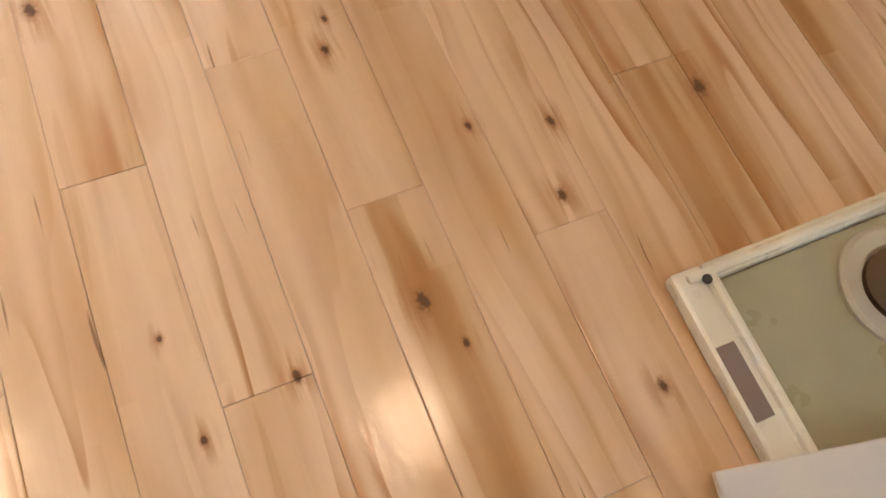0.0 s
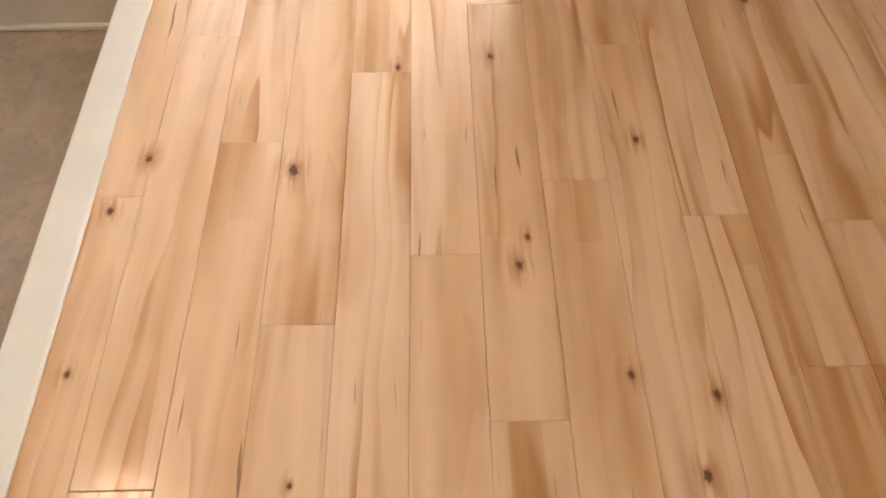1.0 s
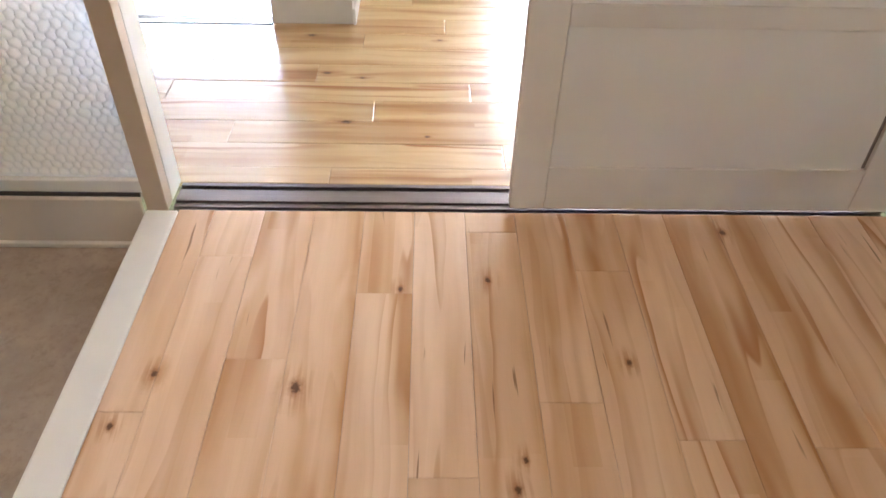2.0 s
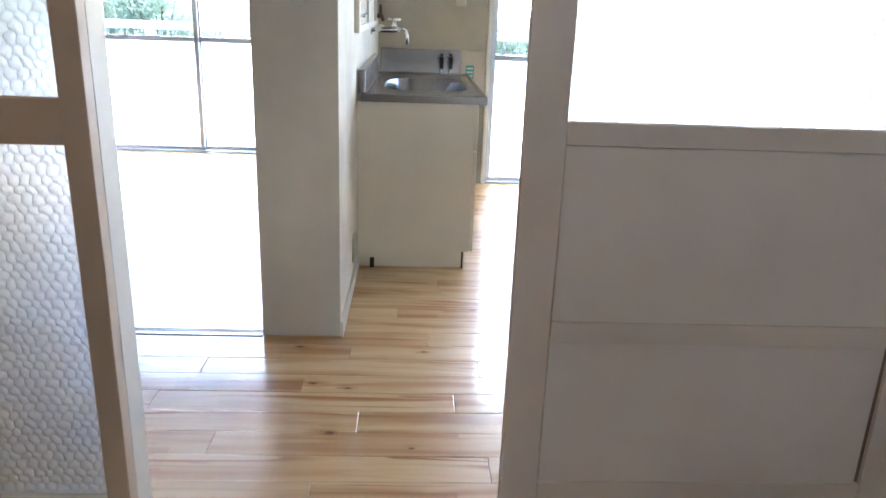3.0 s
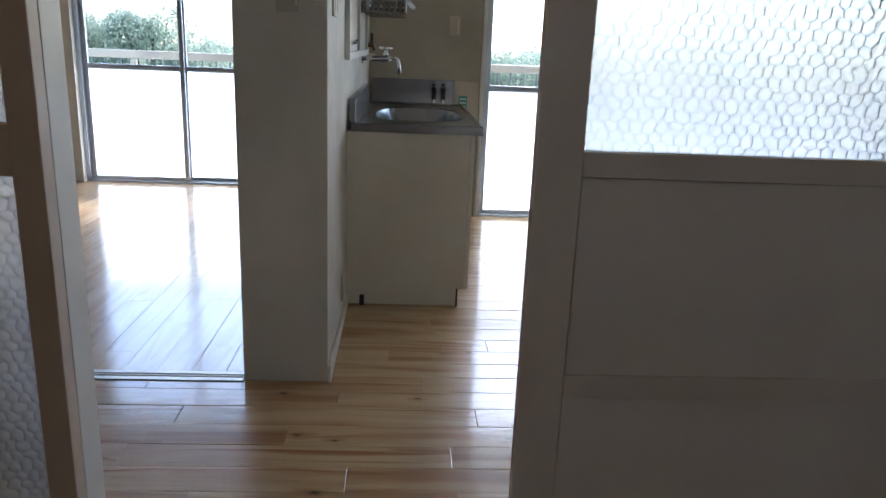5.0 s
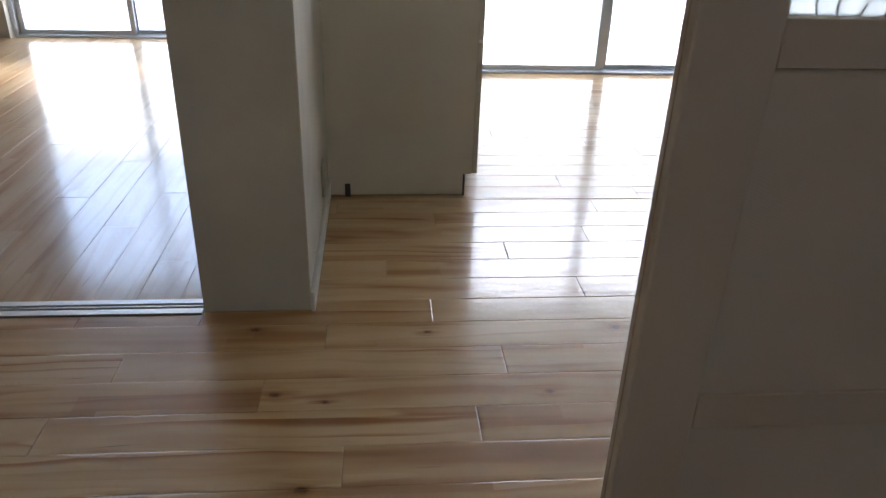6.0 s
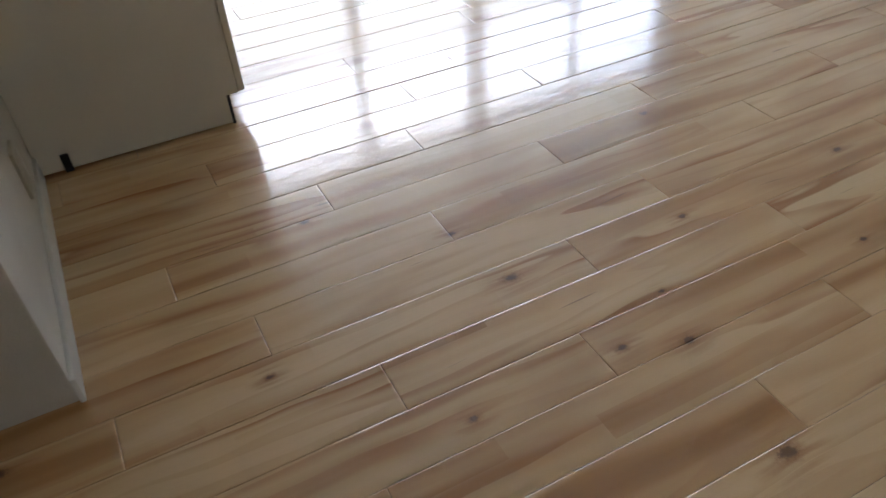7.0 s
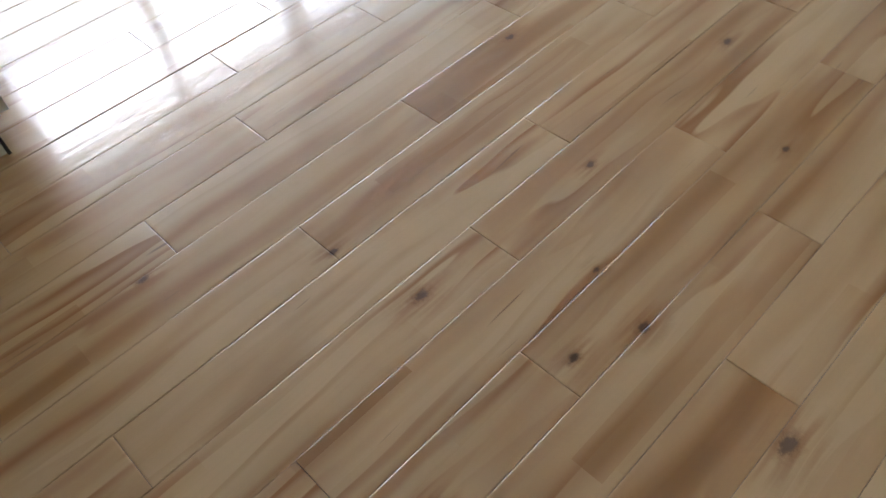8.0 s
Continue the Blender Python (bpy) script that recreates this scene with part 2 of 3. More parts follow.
def hammered(name, rim_shade, tint, depth=0.0075):
    """Figured glass: rounded dimples that bend what lies behind, their rims shaded by a darker tint."""
    t = Tree(name, 0.34, 0.0, tint)
    t.put("Transmission Weight", 1.0)
    t.put("IOR", 1.45)
    x, y, z = t.split(t.coords())
    flat = t.join(x, 0.0, z)
    pitch = 0.0235
    u = t.math("ADD", t.math("DIVIDE", x, pitch), t.math("MULTIPLY_ADD", t.noise(flat, 24.0, 2), 1.1, -0.55))
    w = t.math("ADD", t.math("DIVIDE", z, pitch * 1.732), t.math("MULTIPLY_ADD", t.noise(t.mapped(flat, (1, 1, 1), (5, 3, 8)), 24.0, 2), 0.7, -0.35))

    def lattice(shift):
        a = t.math("SUBTRACT", t.math("FRACT", t.math("ADD", u, shift)), 0.5)
        b = t.math("MULTIPLY", t.math("SUBTRACT", t.math("FRACT", t.math("ADD", w, shift)), 0.5), 1.732)
        return t.math("ADD", t.math("MULTIPLY", a, a), t.math("MULTIPLY", b, b))

    # two shifted lattices make a honeycomb of round dimples
    one, two = lattice(0.0), lattice(0.5)
    dish = t.math("SMOOTH_MIN", one, two, 0.34)
    # Darker colour towards the rims paints the shading of the dimples.
    rim = t.span(dish, 0.08, 0.24)
    t.put("Base Color", t.mix(rim, tint, rim_shade))
    t.bump(dish, 1.0, depth)
    return t.mat


HAMMERED = hammered("hammered_glass", (0.50, 0.535, 0.58), (0.60, 0.63, 0.66), 0.008)
# Same glass, tinted darker to dim the brightness behind the door.
DOORGLASS = hammered("hammered_door_glass", (0.34, 0.365, 0.39), (0.40, 0.42, 0.44), 0.0085)


def clear_glass():
    t = Tree("clear_pane", 0.02, 0.0, (0.97, 0.99, 0.98))
    t.put("Transmission Weight", 1.0)
    t.put("IOR", 1.02)
    return t.mat


CLEAR = clear_glass()


def frosted():
    """Opal pane that passes daylight softly."""
    t = Tree("frosted_pane", 0.35, 0.0, (0.9, 0.93, 0.94))
    soft = t.nt.nodes.new("ShaderNodeBsdfTranslucent")
    soft.inputs["Color"].default_value = (0.97, 0.98, 0.98, 1)
    both = t.nt.nodes.new("ShaderNodeMixShader")
    both.inputs[0].default_value = 0.9
    t.bump(t.noise(t.coords(), 240.0, 2), 0.2, 0.002)
    t.nt.links.new(t.bsdf.outputs[0], both.inputs[1])
    t.nt.links.new(soft.outputs[0], both.inputs[2])
    t.nt.links.new(both.outputs[0], t.nt.nodes["Material Output"].inputs["Surface"])
    return t.mat


FROST = frosted()


def leaves(name, a, b):
    t = Tree(name, 0.6)
    n = t.nt.nodes.new("ShaderNodeNewGeometry").outputs["Random Per Island"]
    col = t.mix(n, a, b)
    t.put("Base Color", col)
    thin = t.nt.nodes.new("ShaderNodeBsdfTranslucent")
    # The pale tint here adds to the painted haze.
    t.link(t.mix(0.5, col, (0.44, 0.50, 0.40)), thin.inputs["Color"])
    both = t.nt.nodes.new("ShaderNodeMixShader")
    both.inputs[0].default_value = 0.68
    t.nt.links.new(t.bsdf.outputs[0], both.inputs[1])
    t.nt.links.new(thin.outputs[0], both.inputs[2])
    t.nt.links.new(both.outputs[0], t.nt.nodes["Material Output"].inputs["Surface"])
    return t.mat


# Greens lifted towards pale grey: distant haze is put into the leaf colour.
HAZY_LEAF = leaves("hazy_tree_leaves", (0.22, 0.27, 0.21), (0.36, 0.41, 0.33))
BARK = painted("bark", (0.12, 0.09, 0.06), 0.9, 20, 0.5, 0.2)
GRASS = painted("far_ground", (0.09, 0.12, 0.05), 0.9, 3, 0.3, 0.25)


def glow(name, colour, strength):
    t = Tree(name, 0.4, 0, (0.9, 0.88, 0.82))
    t.put("Emission Color", (*colour, 1)), t.put("Emission Strength", strength)
    return t.mat


LAMP_GLOW = glow("warm_lamp_diffuser", (1.0, 0.71, 0.48), LAMP)


# ---- building helpers ----
def mesh_of(name, bm, material, smooth=False):
    me = bpy.data.meshes.new(name)
    bm.to_mesh(me)
    bm.free()
    me.materials.append(material)
    if smooth:
        for poly in me.polygons:
            poly.use_smooth = True
    return me


def part(name, bm, material, parent=None, label="", smooth=False):
    """One mesh object from a bmesh, under a thing or part where one is given."""
    ob = new(name, mesh_of(name, bm, material, smooth))
    if parent is not None:
        ob.parent = parent
    return tagged(ob, label) if label else ob


def block(x0, x1, y0, y1, z0, z1, bevel=0.0, bm=None):
    """A box, its edges rounded by bevel; added to bm where that is given."""
    own = bmesh.new()
    made = bmesh.ops.create_cube(own, size=1)["verts"]
    for v in made:
        v.co = ((x0 + x1) / 2 + v.co.x * (x1 - x0), (y0 + y1) / 2 + v.co.y * (y1 - y0), (z0 + z1) / 2 + v.co.z * (z1 - z0))
    if bevel:
        bmesh.ops.bevel(own, geom=own.edges[:], offset=bevel, segments=2, profile=0.6, affect="EDGES", clamp_overlap=True)
    if bm is None:
        return own
    tmp = bpy.data.meshes.new("tmp")
    own.to_mesh(tmp)
    own.free()
    bm.from_mesh(tmp)
    bpy.data.meshes.remove(tmp)
    return bm


def tube(points, radius, sides=10, bm=None):
    """A round bar that follows the points."""
    bm = bm or bmesh.new()
    pts = [Vector(p) for p in points]
    rings = []
    for i, p in enumerate(pts):
        ahead = (pts[min(i + 1, len(pts) - 1)] - pts[max(i - 1, 0)]).normalized()
        side = ahead.cross(Vector((0, 0, 1)) if abs(ahead.z) < 0.9 else Vector((1, 0, 0))).normalized()
        up = side.cross(ahead)
        rr = radius[i] if isinstance(radius, (list, tuple)) else radius
        rings.append([bm.verts.new(p + rr * (math.cos(a) * side + math.sin(a) * up)) for a in [2 * math.pi * k / sides for k in range(sides)]])
    for a, b in zip(rings, rings[1:]):
        for k in range(sides):
            bm.faces.new((a[k], a[(k + 1) % sides], b[(k + 1) % sides], b[k]))
    bm.faces.new(rings[0][::-1]), bm.faces.new(rings[-1])
    bmesh.ops.recalc_face_normals(bm, faces=bm.faces[:])
    return bm


def lathe(profile, at, sides=24, bm=None):
    """A turned shape round the upright through at: profile of (radius, height)."""
    bm = bm or bmesh.new()
    rings = [[bm.verts.new(Vector(at) + Vector((r * math.cos(2 * math.pi * k / sides), r * math.sin(2 * math.pi * k / sides), h))) for k in range(sides)] for r, h in profile]
    for a, b in zip(rings, rings[1:]):
        for k in range(sides):
            bm.faces.new((a[k], a[(k + 1) % sides], b[(k + 1) % sides], b[k]))
    bm.faces.new(rings[0][::-1]), bm.faces.new(rings[-1])
    bmesh.ops.recalc_face_normals(bm, faces=bm.faces[:])
    return bm


def thing(name, at, label, category, group=""):
    """An empty at the base of a thing, to carry its parts (built in local metres)."""
    ob = new(name)
    ob.empty_display_size = 0.1
    ob.matrix_world = at if isinstance(at, Matrix) else Matrix.Translation(at)
    return tagged(ob, label, category, group)


def setting(name, bm, material, label="", category=""):
    return tagged(part(name, bm, material), label, category, kind="structure")


# ---- large structure ----
HEAD = 1.84     # underside of the door heads
TOP = 2.36      # ceiling
# walls of the three spaces
setting("wall_partition_left", block(-2.2, -0.78, 0.0, 0.1, 1.86, TOP), WALLPAPER, "white papered wall over the glazed screen", "wall")
setting("wall_over_door", block(-0.776, 1.14, 0.0, 0.1, HEAD + 0.04, TOP), WALLPAPER, "white papered wall over the sliding door", "wall")
setting("wall_partition_right", block(1.144, 3.5, 0.0, 0.1, -0.1, TOP), WALLPAPER, "white papered wall beside the sliding door", "wall")
setting("wall_entry", block(-2.3, -2.204, -3.1, 0.1, -0.12, TOP), WALLPAPER, "white papered entry wall", "wall")
for name, a, b, lo, hi in (("wall_back", -2.3, 0.55, -0.12, TOP), ("wall_back_right", 1.2, 1.5, -0.12, TOP), ("wall_back_sill", 0.55, 1.2, -0.12, 0.5), ("wall_back_head", 0.55, 1.2, 1.75, TOP)):
    setting(name, block(a, b, -3.2, -3.104, lo, hi), WALLPAPER, "white papered wall behind the entry", "wall")
setting("wall_room_right", block(1.36, 1.46, -3.1, -0.004, -0.1, TOP), WALLPAPER, "white papered side wall", "wall")
setting("wall_hall_left", block(-3.04, -2.94, 0.104, 4.5, -0.1, TOP), WALLPAPER, "white papered wall of the side room", "wall")
setting("wall_hall_front", block(-3.04, -2.304, 0.0, 0.1, -0.1, TOP), WALLPAPER, "white papered wall", "wall")
setting("wall_between", block(-0.64, -0.356, 1.067, 4.5, 0.0, TOP, 0.004), WALLPAPER, "white papered wall end between kitchen and side room", "wall")
setting("wall_side_room_head", block(-2.936, -0.644, 1.05, 1.14, 1.86, TOP), WALLPAPER, "white papered wall over the wide opening", "wall")
setting("wall_kitchen_end", block(-0.352, 0.372, 3.66, 3.78, 0.0, TOP), SHADED_KITCHENWALL, "beige wall at the end of the sink, its shade put into the colour", "wall")
setting("wall_kitchen_head", block(0.376, 3.5, 3.66, 3.78, 2.304, TOP), WALLPAPER, "white papered wall over the kitchen window", "wall")
setting("wall_kitchen_right", block(3.504, 3.6, 0.0, 3.78, -0.1, TOP), WALLPAPER, "white papered kitchen wall", "wall")
setting("wall_window_left", block(-2.936, -2.56, 4.5, 4.64, -0.1, TOP), WALLPAPER, "white papered wall beside the balcony window", "wall")
setting("wall_window_right", block(-1.02, -0.352, 4.504, 4.64, -0.1, TOP), WALLPAPER, "white papered wall beside the balcony window", "wall")
setting("wall_window_head", block(-2.556, -1.024, 4.5, 4.64, 2.0, TOP), WALLPAPER, "white papered wall over the balcony window", "wall")
setting("wall_facade_step", block(-0.352, -0.25, 3.784, 4.64, -0.1, TOP), WALLPAPER, "pale outer wall of the balcony recess", "wall")
setting("ceiling", block(-3.1, 3.6, -3.2, 4.64, TOP + 0.004, TOP + 0.1), PLASTER, "plain white ceiling", "ceiling")

# screed below the boards, entry floor lower by one small step
setting("subfloor_room", block(-0.70, 1.36, -3.1, 0.0, -0.12, -0.014), CONCRETE, "grey screed below the boards", "floor")
setting("subfloor_hall", block(-2.94, 3.5, 0.116, 4.5, -0.12, -0.014), CONCRETE, "grey screed below the boards", "floor")
setting("entry_floor", block(-2.2, -0.782, -3.1, 0.0, -0.2, -0.1), CONCRETE, "mottled grey-beige concrete entry floor", "floor")
setting("entry_step", block(-0.78, -0.7, -3.1, -0.002, -0.12, 0.003, 0.006), TRIM, "white painted edging board along the step", "edging")
setting("entry_skirting", block(-2.2, -0.782, -0.016, 0.0, -0.1, 0.042, 0.004), SKIRT, "pale beige painted skirting above the entry floor", "skirting")
# Recessed dark strip paints the shade of the gap over the skirting.
setting("entry_skirting_gap_shade", block(-2.2, -0.782, -0.004, 0.0, 0.0425, 0.0535), RUBBER_AND_GAPS, "dark strip for the shaded gap between skirting and glazed screen", "skirting")
setting("entry_skirting_foot", block(-2.2, -0.782, -0.03, -0.0165, -0.1, -0.086, 0.004), TRIM, "slim white moulding at the foot of the skirting", "skirting")
setting("baseboard", block(-0.356, -0.346, 1.06, 1.842, 0.0, 0.06, 0.003), TRIM, "white painted skirting board", "skirting")
setting("baseboard_side", block(-2.94, -2.93, 1.2, 4.498, 0.0, 0.06, 0.003), TRIM, "white painted skirting board", "skirting")
setting("baseboard_room", block(1.35, 1.36, -3.1, -0.01, 0.0, 0.06, 0.003), TRIM, "white painted skirting board", "skirting")

# bottom track of the sliding door, with its grooves
track = tagged(thing("door_track", (0, 0, 0), "worn bronze-grey sliding door track with grooves", "track"), kind="structure")
part("track_bed", block(-0.72, 1.06, 0.016, 0.113, -0.05, -0.012), TRACK, track)
# Dark base deep in the gap stands in for its shade.
part("track_gap_shade", block(-0.72, 1.06, 0.003, 0.0155, -0.06, -0.04), RUBBER_AND_GAPS, track, "dark base for the shade in the gap along the boards")
for a, b, h in ((0.0165, 0.034, -0.002), (0.036, 0.060, 0.002), (0.062, 0.088, -0.001), (0.098, 0.112, 0.002)):
    part("track_rail", block(-0.718, 1.058, a, b, -0.0115, h, 0.0015), TRACK, track)
bm = block(-2.94, -0.642, 1.057, 1.131, -0.05, -0.01)
for a, b in ((1.058, 1.082), (1.092, 1.098), (1.108, 1.130)):
    block(-2.938, -0.643, a, b, -0.02, 0.004, 0.0015, bm)
setting("room_track", bm, PALE_ALU, "pale aluminium floor track between hall and side room", "track")

# jamb, head and far post of the door opening
setting("door_jamb", block(-0.776, -0.722, 0.034, 0.115, 0.004, HEAD + 0.036, 0.003), TRIM, "white painted door jamb", "jamb")
setting("door_post", block(1.064, 1.14, -0.004, 0.115, 0.0, HEAD + 0.036, 0.003), TRIM, "white painted door post", "jamb")
setting("door_head", block(-0.72, 1.062, -0.003, 0.114, HEAD, HEAD + 0.036, 0.003), TRIM, "white painted door head", "trim")


# ---- glazed screen beside the door ----
def glazed_screen():
    ob = thing("glazed_screen", (0, 0.02, 0), "beige framed fixed screen with two hammered glass panes", "glazed screen")
    part("stile", block(-0.774, -0.722, -0.028, 0.012, 0.004, 1.85, 0.003), BEIGE, ob)
    part("stile", block(-2.19, -2.13, -0.022, 0.012, 0.05, 1.85, 0.003), BEIGE, ob)
    part("bottom_rail", block(-2.13, -0.773, -0.022, 0.012, 0.054, 0.088, 0.003), TRIM, ob)
    part("middle_rail", block(-2.13, -0.773, -0.024, 0.012, 0.886, 0.976, 0.003), BEIGE, ob)
    part("top_rail", block(-2.13, -0.773, -0.022, 0.012, 1.79, 1.85, 0.003), BEIGE, ob)
    for a, b in ((0.088, 0.886), (0.976, 1.79)):
        pane = part("pane", block(-2.13, -0.773, -0.006, -0.001, a, b), HAMMERED, ob, "white hammered glass pane")
        pane.visible_shadow = False


glazed_screen()


def sliding_door():
    ob = thing("sliding_door", (0.112, 0.008, 0.008), "cream painted sliding door with hammered glass over two panels", "sliding door")
    w = 0.948
    part("stile", block(0, 0.085, 0, 0.032, 0, 1.826, 0.003), DOORWHITE, ob)
    part("stile", block(w - 0.1, w, 0, 0.032, 0, 1.826, 0.003), DOORWHITE, ob)
    # Flat strip whose darker colour paints the shade of the edge groove.
    part("edge_groove_shade", block(-0.0006, 0.0, 0.0165, 0.0185, 0.02, 1.80), BEIGE, ob, "darker strip for the shaded groove along the door edge")
    for name, a, b in (("bottom_rail", 0.0, 0.124), ("lock_rail", 0.476, 0.524), ("glazing_rail", 0.906, 0.951), ("upper_rail", 1.315, 1.36), ("top_rail", 1.75, 1.826)):
        part(name, block(0.0855, w - 0.1005, 0.0005, 0.0315, a, b, 0.0015), DOORWHITE, ob)
    for a, b in ((0.124, 0.476), (0.524, 0.906)):
        part("panel", block(0.0865, w - 0.113, 0.005, 0.024, a + 0.0005, b - 0.0015, 0.001), PANEL, ob, "faintly woven cream panel")
        # Dark strip that paints the shade at the panel's right recess.
        part("panel_recess_shade", block(w - 0.1125, w - 0.1005, 0.012, 0.022, a + 0.0005, b - 0.0015), LABEL_AND_SHADE, ob, "dark brown strip for the shade in the recess beside the panel")
    for a, b in ((0.951, 1.315), (1.36, 1.75)):
        pane = part("pane", block(0.0855, w - 0.1005, 0.013, 0.018, a + 0.0005, b - 0.0005), DOORGLASS, ob, "bright hammered glass pane")
        pane.visible_shadow = False


sliding_door()


# ---- balcony windows ----
def window(name, x0, x1, y, z1, bays, rail, extra, st, label):
    """An aluminium balcony window: fixed frame and one sash to a bay, each with frosted glass below and clear glass above its rail."""
    ob = tagged(thing(name, (0, y, 0), label, "window"), kind="structure")
    part("window_sill", block(x0, x1, -0.03, 0.07, 0.0, 0.014, 0.003), ALUMINIUM, ob)
    part("window_head", block(x0, x1, -0.03, 0.07, z1 - 0.03, z1, 0.003), ALUMINIUM, ob)
    jw = 0.03 if bays == 2 else 0.014
    for a in (x0, x1 - jw):
        part("window_jamb", block(a, a + jw, -0.032, 0.072, 0.0145, z1 - 0.0305, 0.003), ALUMINIUM, ob)
    step = (x1 - x0 - 2 * jw) / bays
    for i in range(bays):
        a, b = x0 + jw + i * step - 0.012 * (i > 0), x0 + jw + (i + 1) * step + 0.012 * (i < bays - 1)
        d = 0.0 if i % 2 == 0 else 0.034
        lead = st * 0.5 if bays == 4 and i == 0 else st
        sash = part("sash", block(a, a + lead, d, d + 0.028, 0.016, z1 - 0.032, 0.003), ALUMINIUM, ob)
        part("sash_stile", block(b - st, b, d, d + 0.028, 0.016, z1 - 0.032, 0.003), ALUMINIUM, sash)
        bars = [(0.016, 0.044), (rail - 0.018, rail + 0.018), (z1 - 0.06, z1 - 0.032)] + ([(extra - 0.012, extra + 0.012)] if extra and i % 2 else [])
        for lo, hi in bars:
            part("sash_rail", block(a + lead + 0.0005, b - st - 0.0005, d + 0.001, d + 0.027, lo, hi, 0.002), ALUMINIUM, sash)
        low = part("pane", block(a + lead + 0.0005, b - st - 0.0005, d + 0.012, d + 0.016, 0.0445, rail - 0.0185), FROST, sash, "white frosted glass pane")
        high = part("pane", block(a + lead + 0.0005, b - st - 0.0005, d + 0.012, d + 0.016, rail + 0.0185, z1 - 0.0605), CLEAR, sash, "clear glass pane")
        high.visible_shadow = False
        if i:
            part("catch", block(a + 0.006, a + 0.022, d - 0.034, d - 0.001, rail - 0.13, rail - 0.07, 0.004), ALUMINIUM, sash)
    if bays == 4:
        part("window_mullion", block((x0 + x1) / 2 - 0.05, (x0 + x1) / 2 + 0.05, -0.036, -0.002, 0.0145, z1 - 0.0305, 0.003), ALUMINIUM, ob)
    return ob


window("window_1", -2.55, -1.03, 4.545, 1.996, 2, 0.872, 1.62, 0.034, "grey aluminium balcony window, frosted below and clear above")
window("window_2", 0.40, 3.40, 3.70, 2.3, 4, 0.862, 0, 0.05, "wide grey aluminium kitchen window, frosted below and clear above")
# Unseen window, added to bring cool daylight onto the sliding door.
back = tagged(thing("unseen_back_window", (0, -3.15, 0), "unseen frosted window added behind the entry for daylight on the door", "window"), kind="structure")
for a, b, lo, hi in ((0.55, 0.59, 0.5, 1.75), (1.16, 1.2, 0.5, 1.75), (0.5905, 1.1595, 0.5, 0.54), (0.5905, 1.1595, 1.71, 1.75)):
    part("window_frame", block(a, b, -0.03, 0.03, lo, hi, 0.003), ALUMINIUM, back)
part("pane", block(0.5905, 1.1595, -0.003, 0.003, 0.5405, 1.7095), FROST, back, "white frosted glass pane")
setting("window_casing", block(0.374, 0.398, 3.642, 3.78, 0.0, 2.302, 0.003), TRIM, "white painted window casing", "casing")
setting("window_casing_right", block(3.402, 3.5, 3.66, 3.78, 0.0, 2.302, 0.003), TRIM, "white painted window casing", "casing")
setting("window_lining", block(-2.556, -2.552, 4.46, 4.64, 0.0, 1.998), TRIM, "white painted window lining", "casing")


# ---- balcony and distance ----
setting("balcony_slab", block(-4.0, 4.6, 3.79, 5.75, -0.3, -0.1), BALCONY, "grey concrete balcony floor", "balcony")
setting("balcony_slab_side", block(-4.0, -0.36, 4.66, 5.75, -0.09, -0.085), BALCONY, "grey concrete balcony floor", "balcony")
setting("balcony_soffit_side", block(-4.0, -0.36, 4.66, 5.6, TOP + 0.11, TOP + 0.28), SOFFIT, "white painted underside of the balcony above", "balcony")
setting("balcony_soffit", block(-0.356, 4.6, 3.79, 5.25, TOP + 0.11, TOP + 0.28), SOFFIT, "white painted underside of the balcony above", "balcony")


def railing():
    ob = thing("balcony_railing", (0, 5.62, -0.084), "pale painted balcony railing with slim bars", "railing")
    part("top_rail", block(-4.0, 4.6, -0.03, 0.03, 0.985, 1.055, 0.008), RAILING, ob)
    part("bottom_rail", block(-4.0, 4.6, -0.02, 0.02, 0.06, 0.10, 0.004), RAILING, ob)
    one = mesh_of("bar", block(-0.007, 0.007, -0.007, 0.007, 0.1, 0.985, 0.002), BARS)
    post = mesh_of("post", block(-0.025, 0.025, -0.025, 0.025, 0.0, 0.984, 0.004), RAILING)
    for i in range(72):
        b = new("bar" if i % 12 else "post", one if i % 12 else post)
        b.location, b.parent = (-3.96 + i * 0.12, 0, 0), ob


railing()
bm = bmesh.new()
bmesh.ops.create_grid(bm, x_segments=24, y_segments=24, size=600)
for v in bm.verts:
    v.co.z = -8.0 + 0.5 * noise.noise(v.co * 0.02)
setting("ground", bm, GRASS, "green ground far below the balcony", "ground")


def tree_at(x, y, height, spread, seed):
    """A broadleaf tree: tapered trunk, limbs, and a crown of many small leaf clumps with gaps."""
    rng = random.Random(seed)
    ob = thing("tree", (x, y, -8.0), "broadleaf tree with a dense uneven green crown, paled for haze", "tree", "trees beyond the balcony")
    h = height
    bm = tube([(0, 0, -0.5), (0.2, 0.1, h * 0.3), (0.1, 0.3, h * 0.6), (0.2, 0.2, h * 0.85)], [0.38, 0.3, 0.2, 0.06], 8)
    clumps = []
    for k in range(9):
        a = rng.uniform(0, 6.28)
        r = spread * rng.uniform(0.35, 0.8)
        tip = Vector((r * math.cos(a), r * math.sin(a), h * rng.uniform(0.5, 0.95)))
        tube([(0.12, 0.2, h * rng.uniform(0.3, 0.5)), tip * 0.55 + Vector((0, 0, h * 0.2)), tip], [0.12, 0.08, 0.03], 5, bm)
        clumps.append((tip, spread * rng.uniform(0.35, 0.6)))
    clumps.append((Vector((0, 0, h * 0.85)), spread * 0.55))
    part("trunk", bm, BARK, ob)
    verts, faces = [], []
    for c, r in clumps:
        for _ in range(1500):
            d = Vector((rng.gauss(0, 1), rng.gauss(0, 1), rng.gauss(0, 0.8))).normalized()
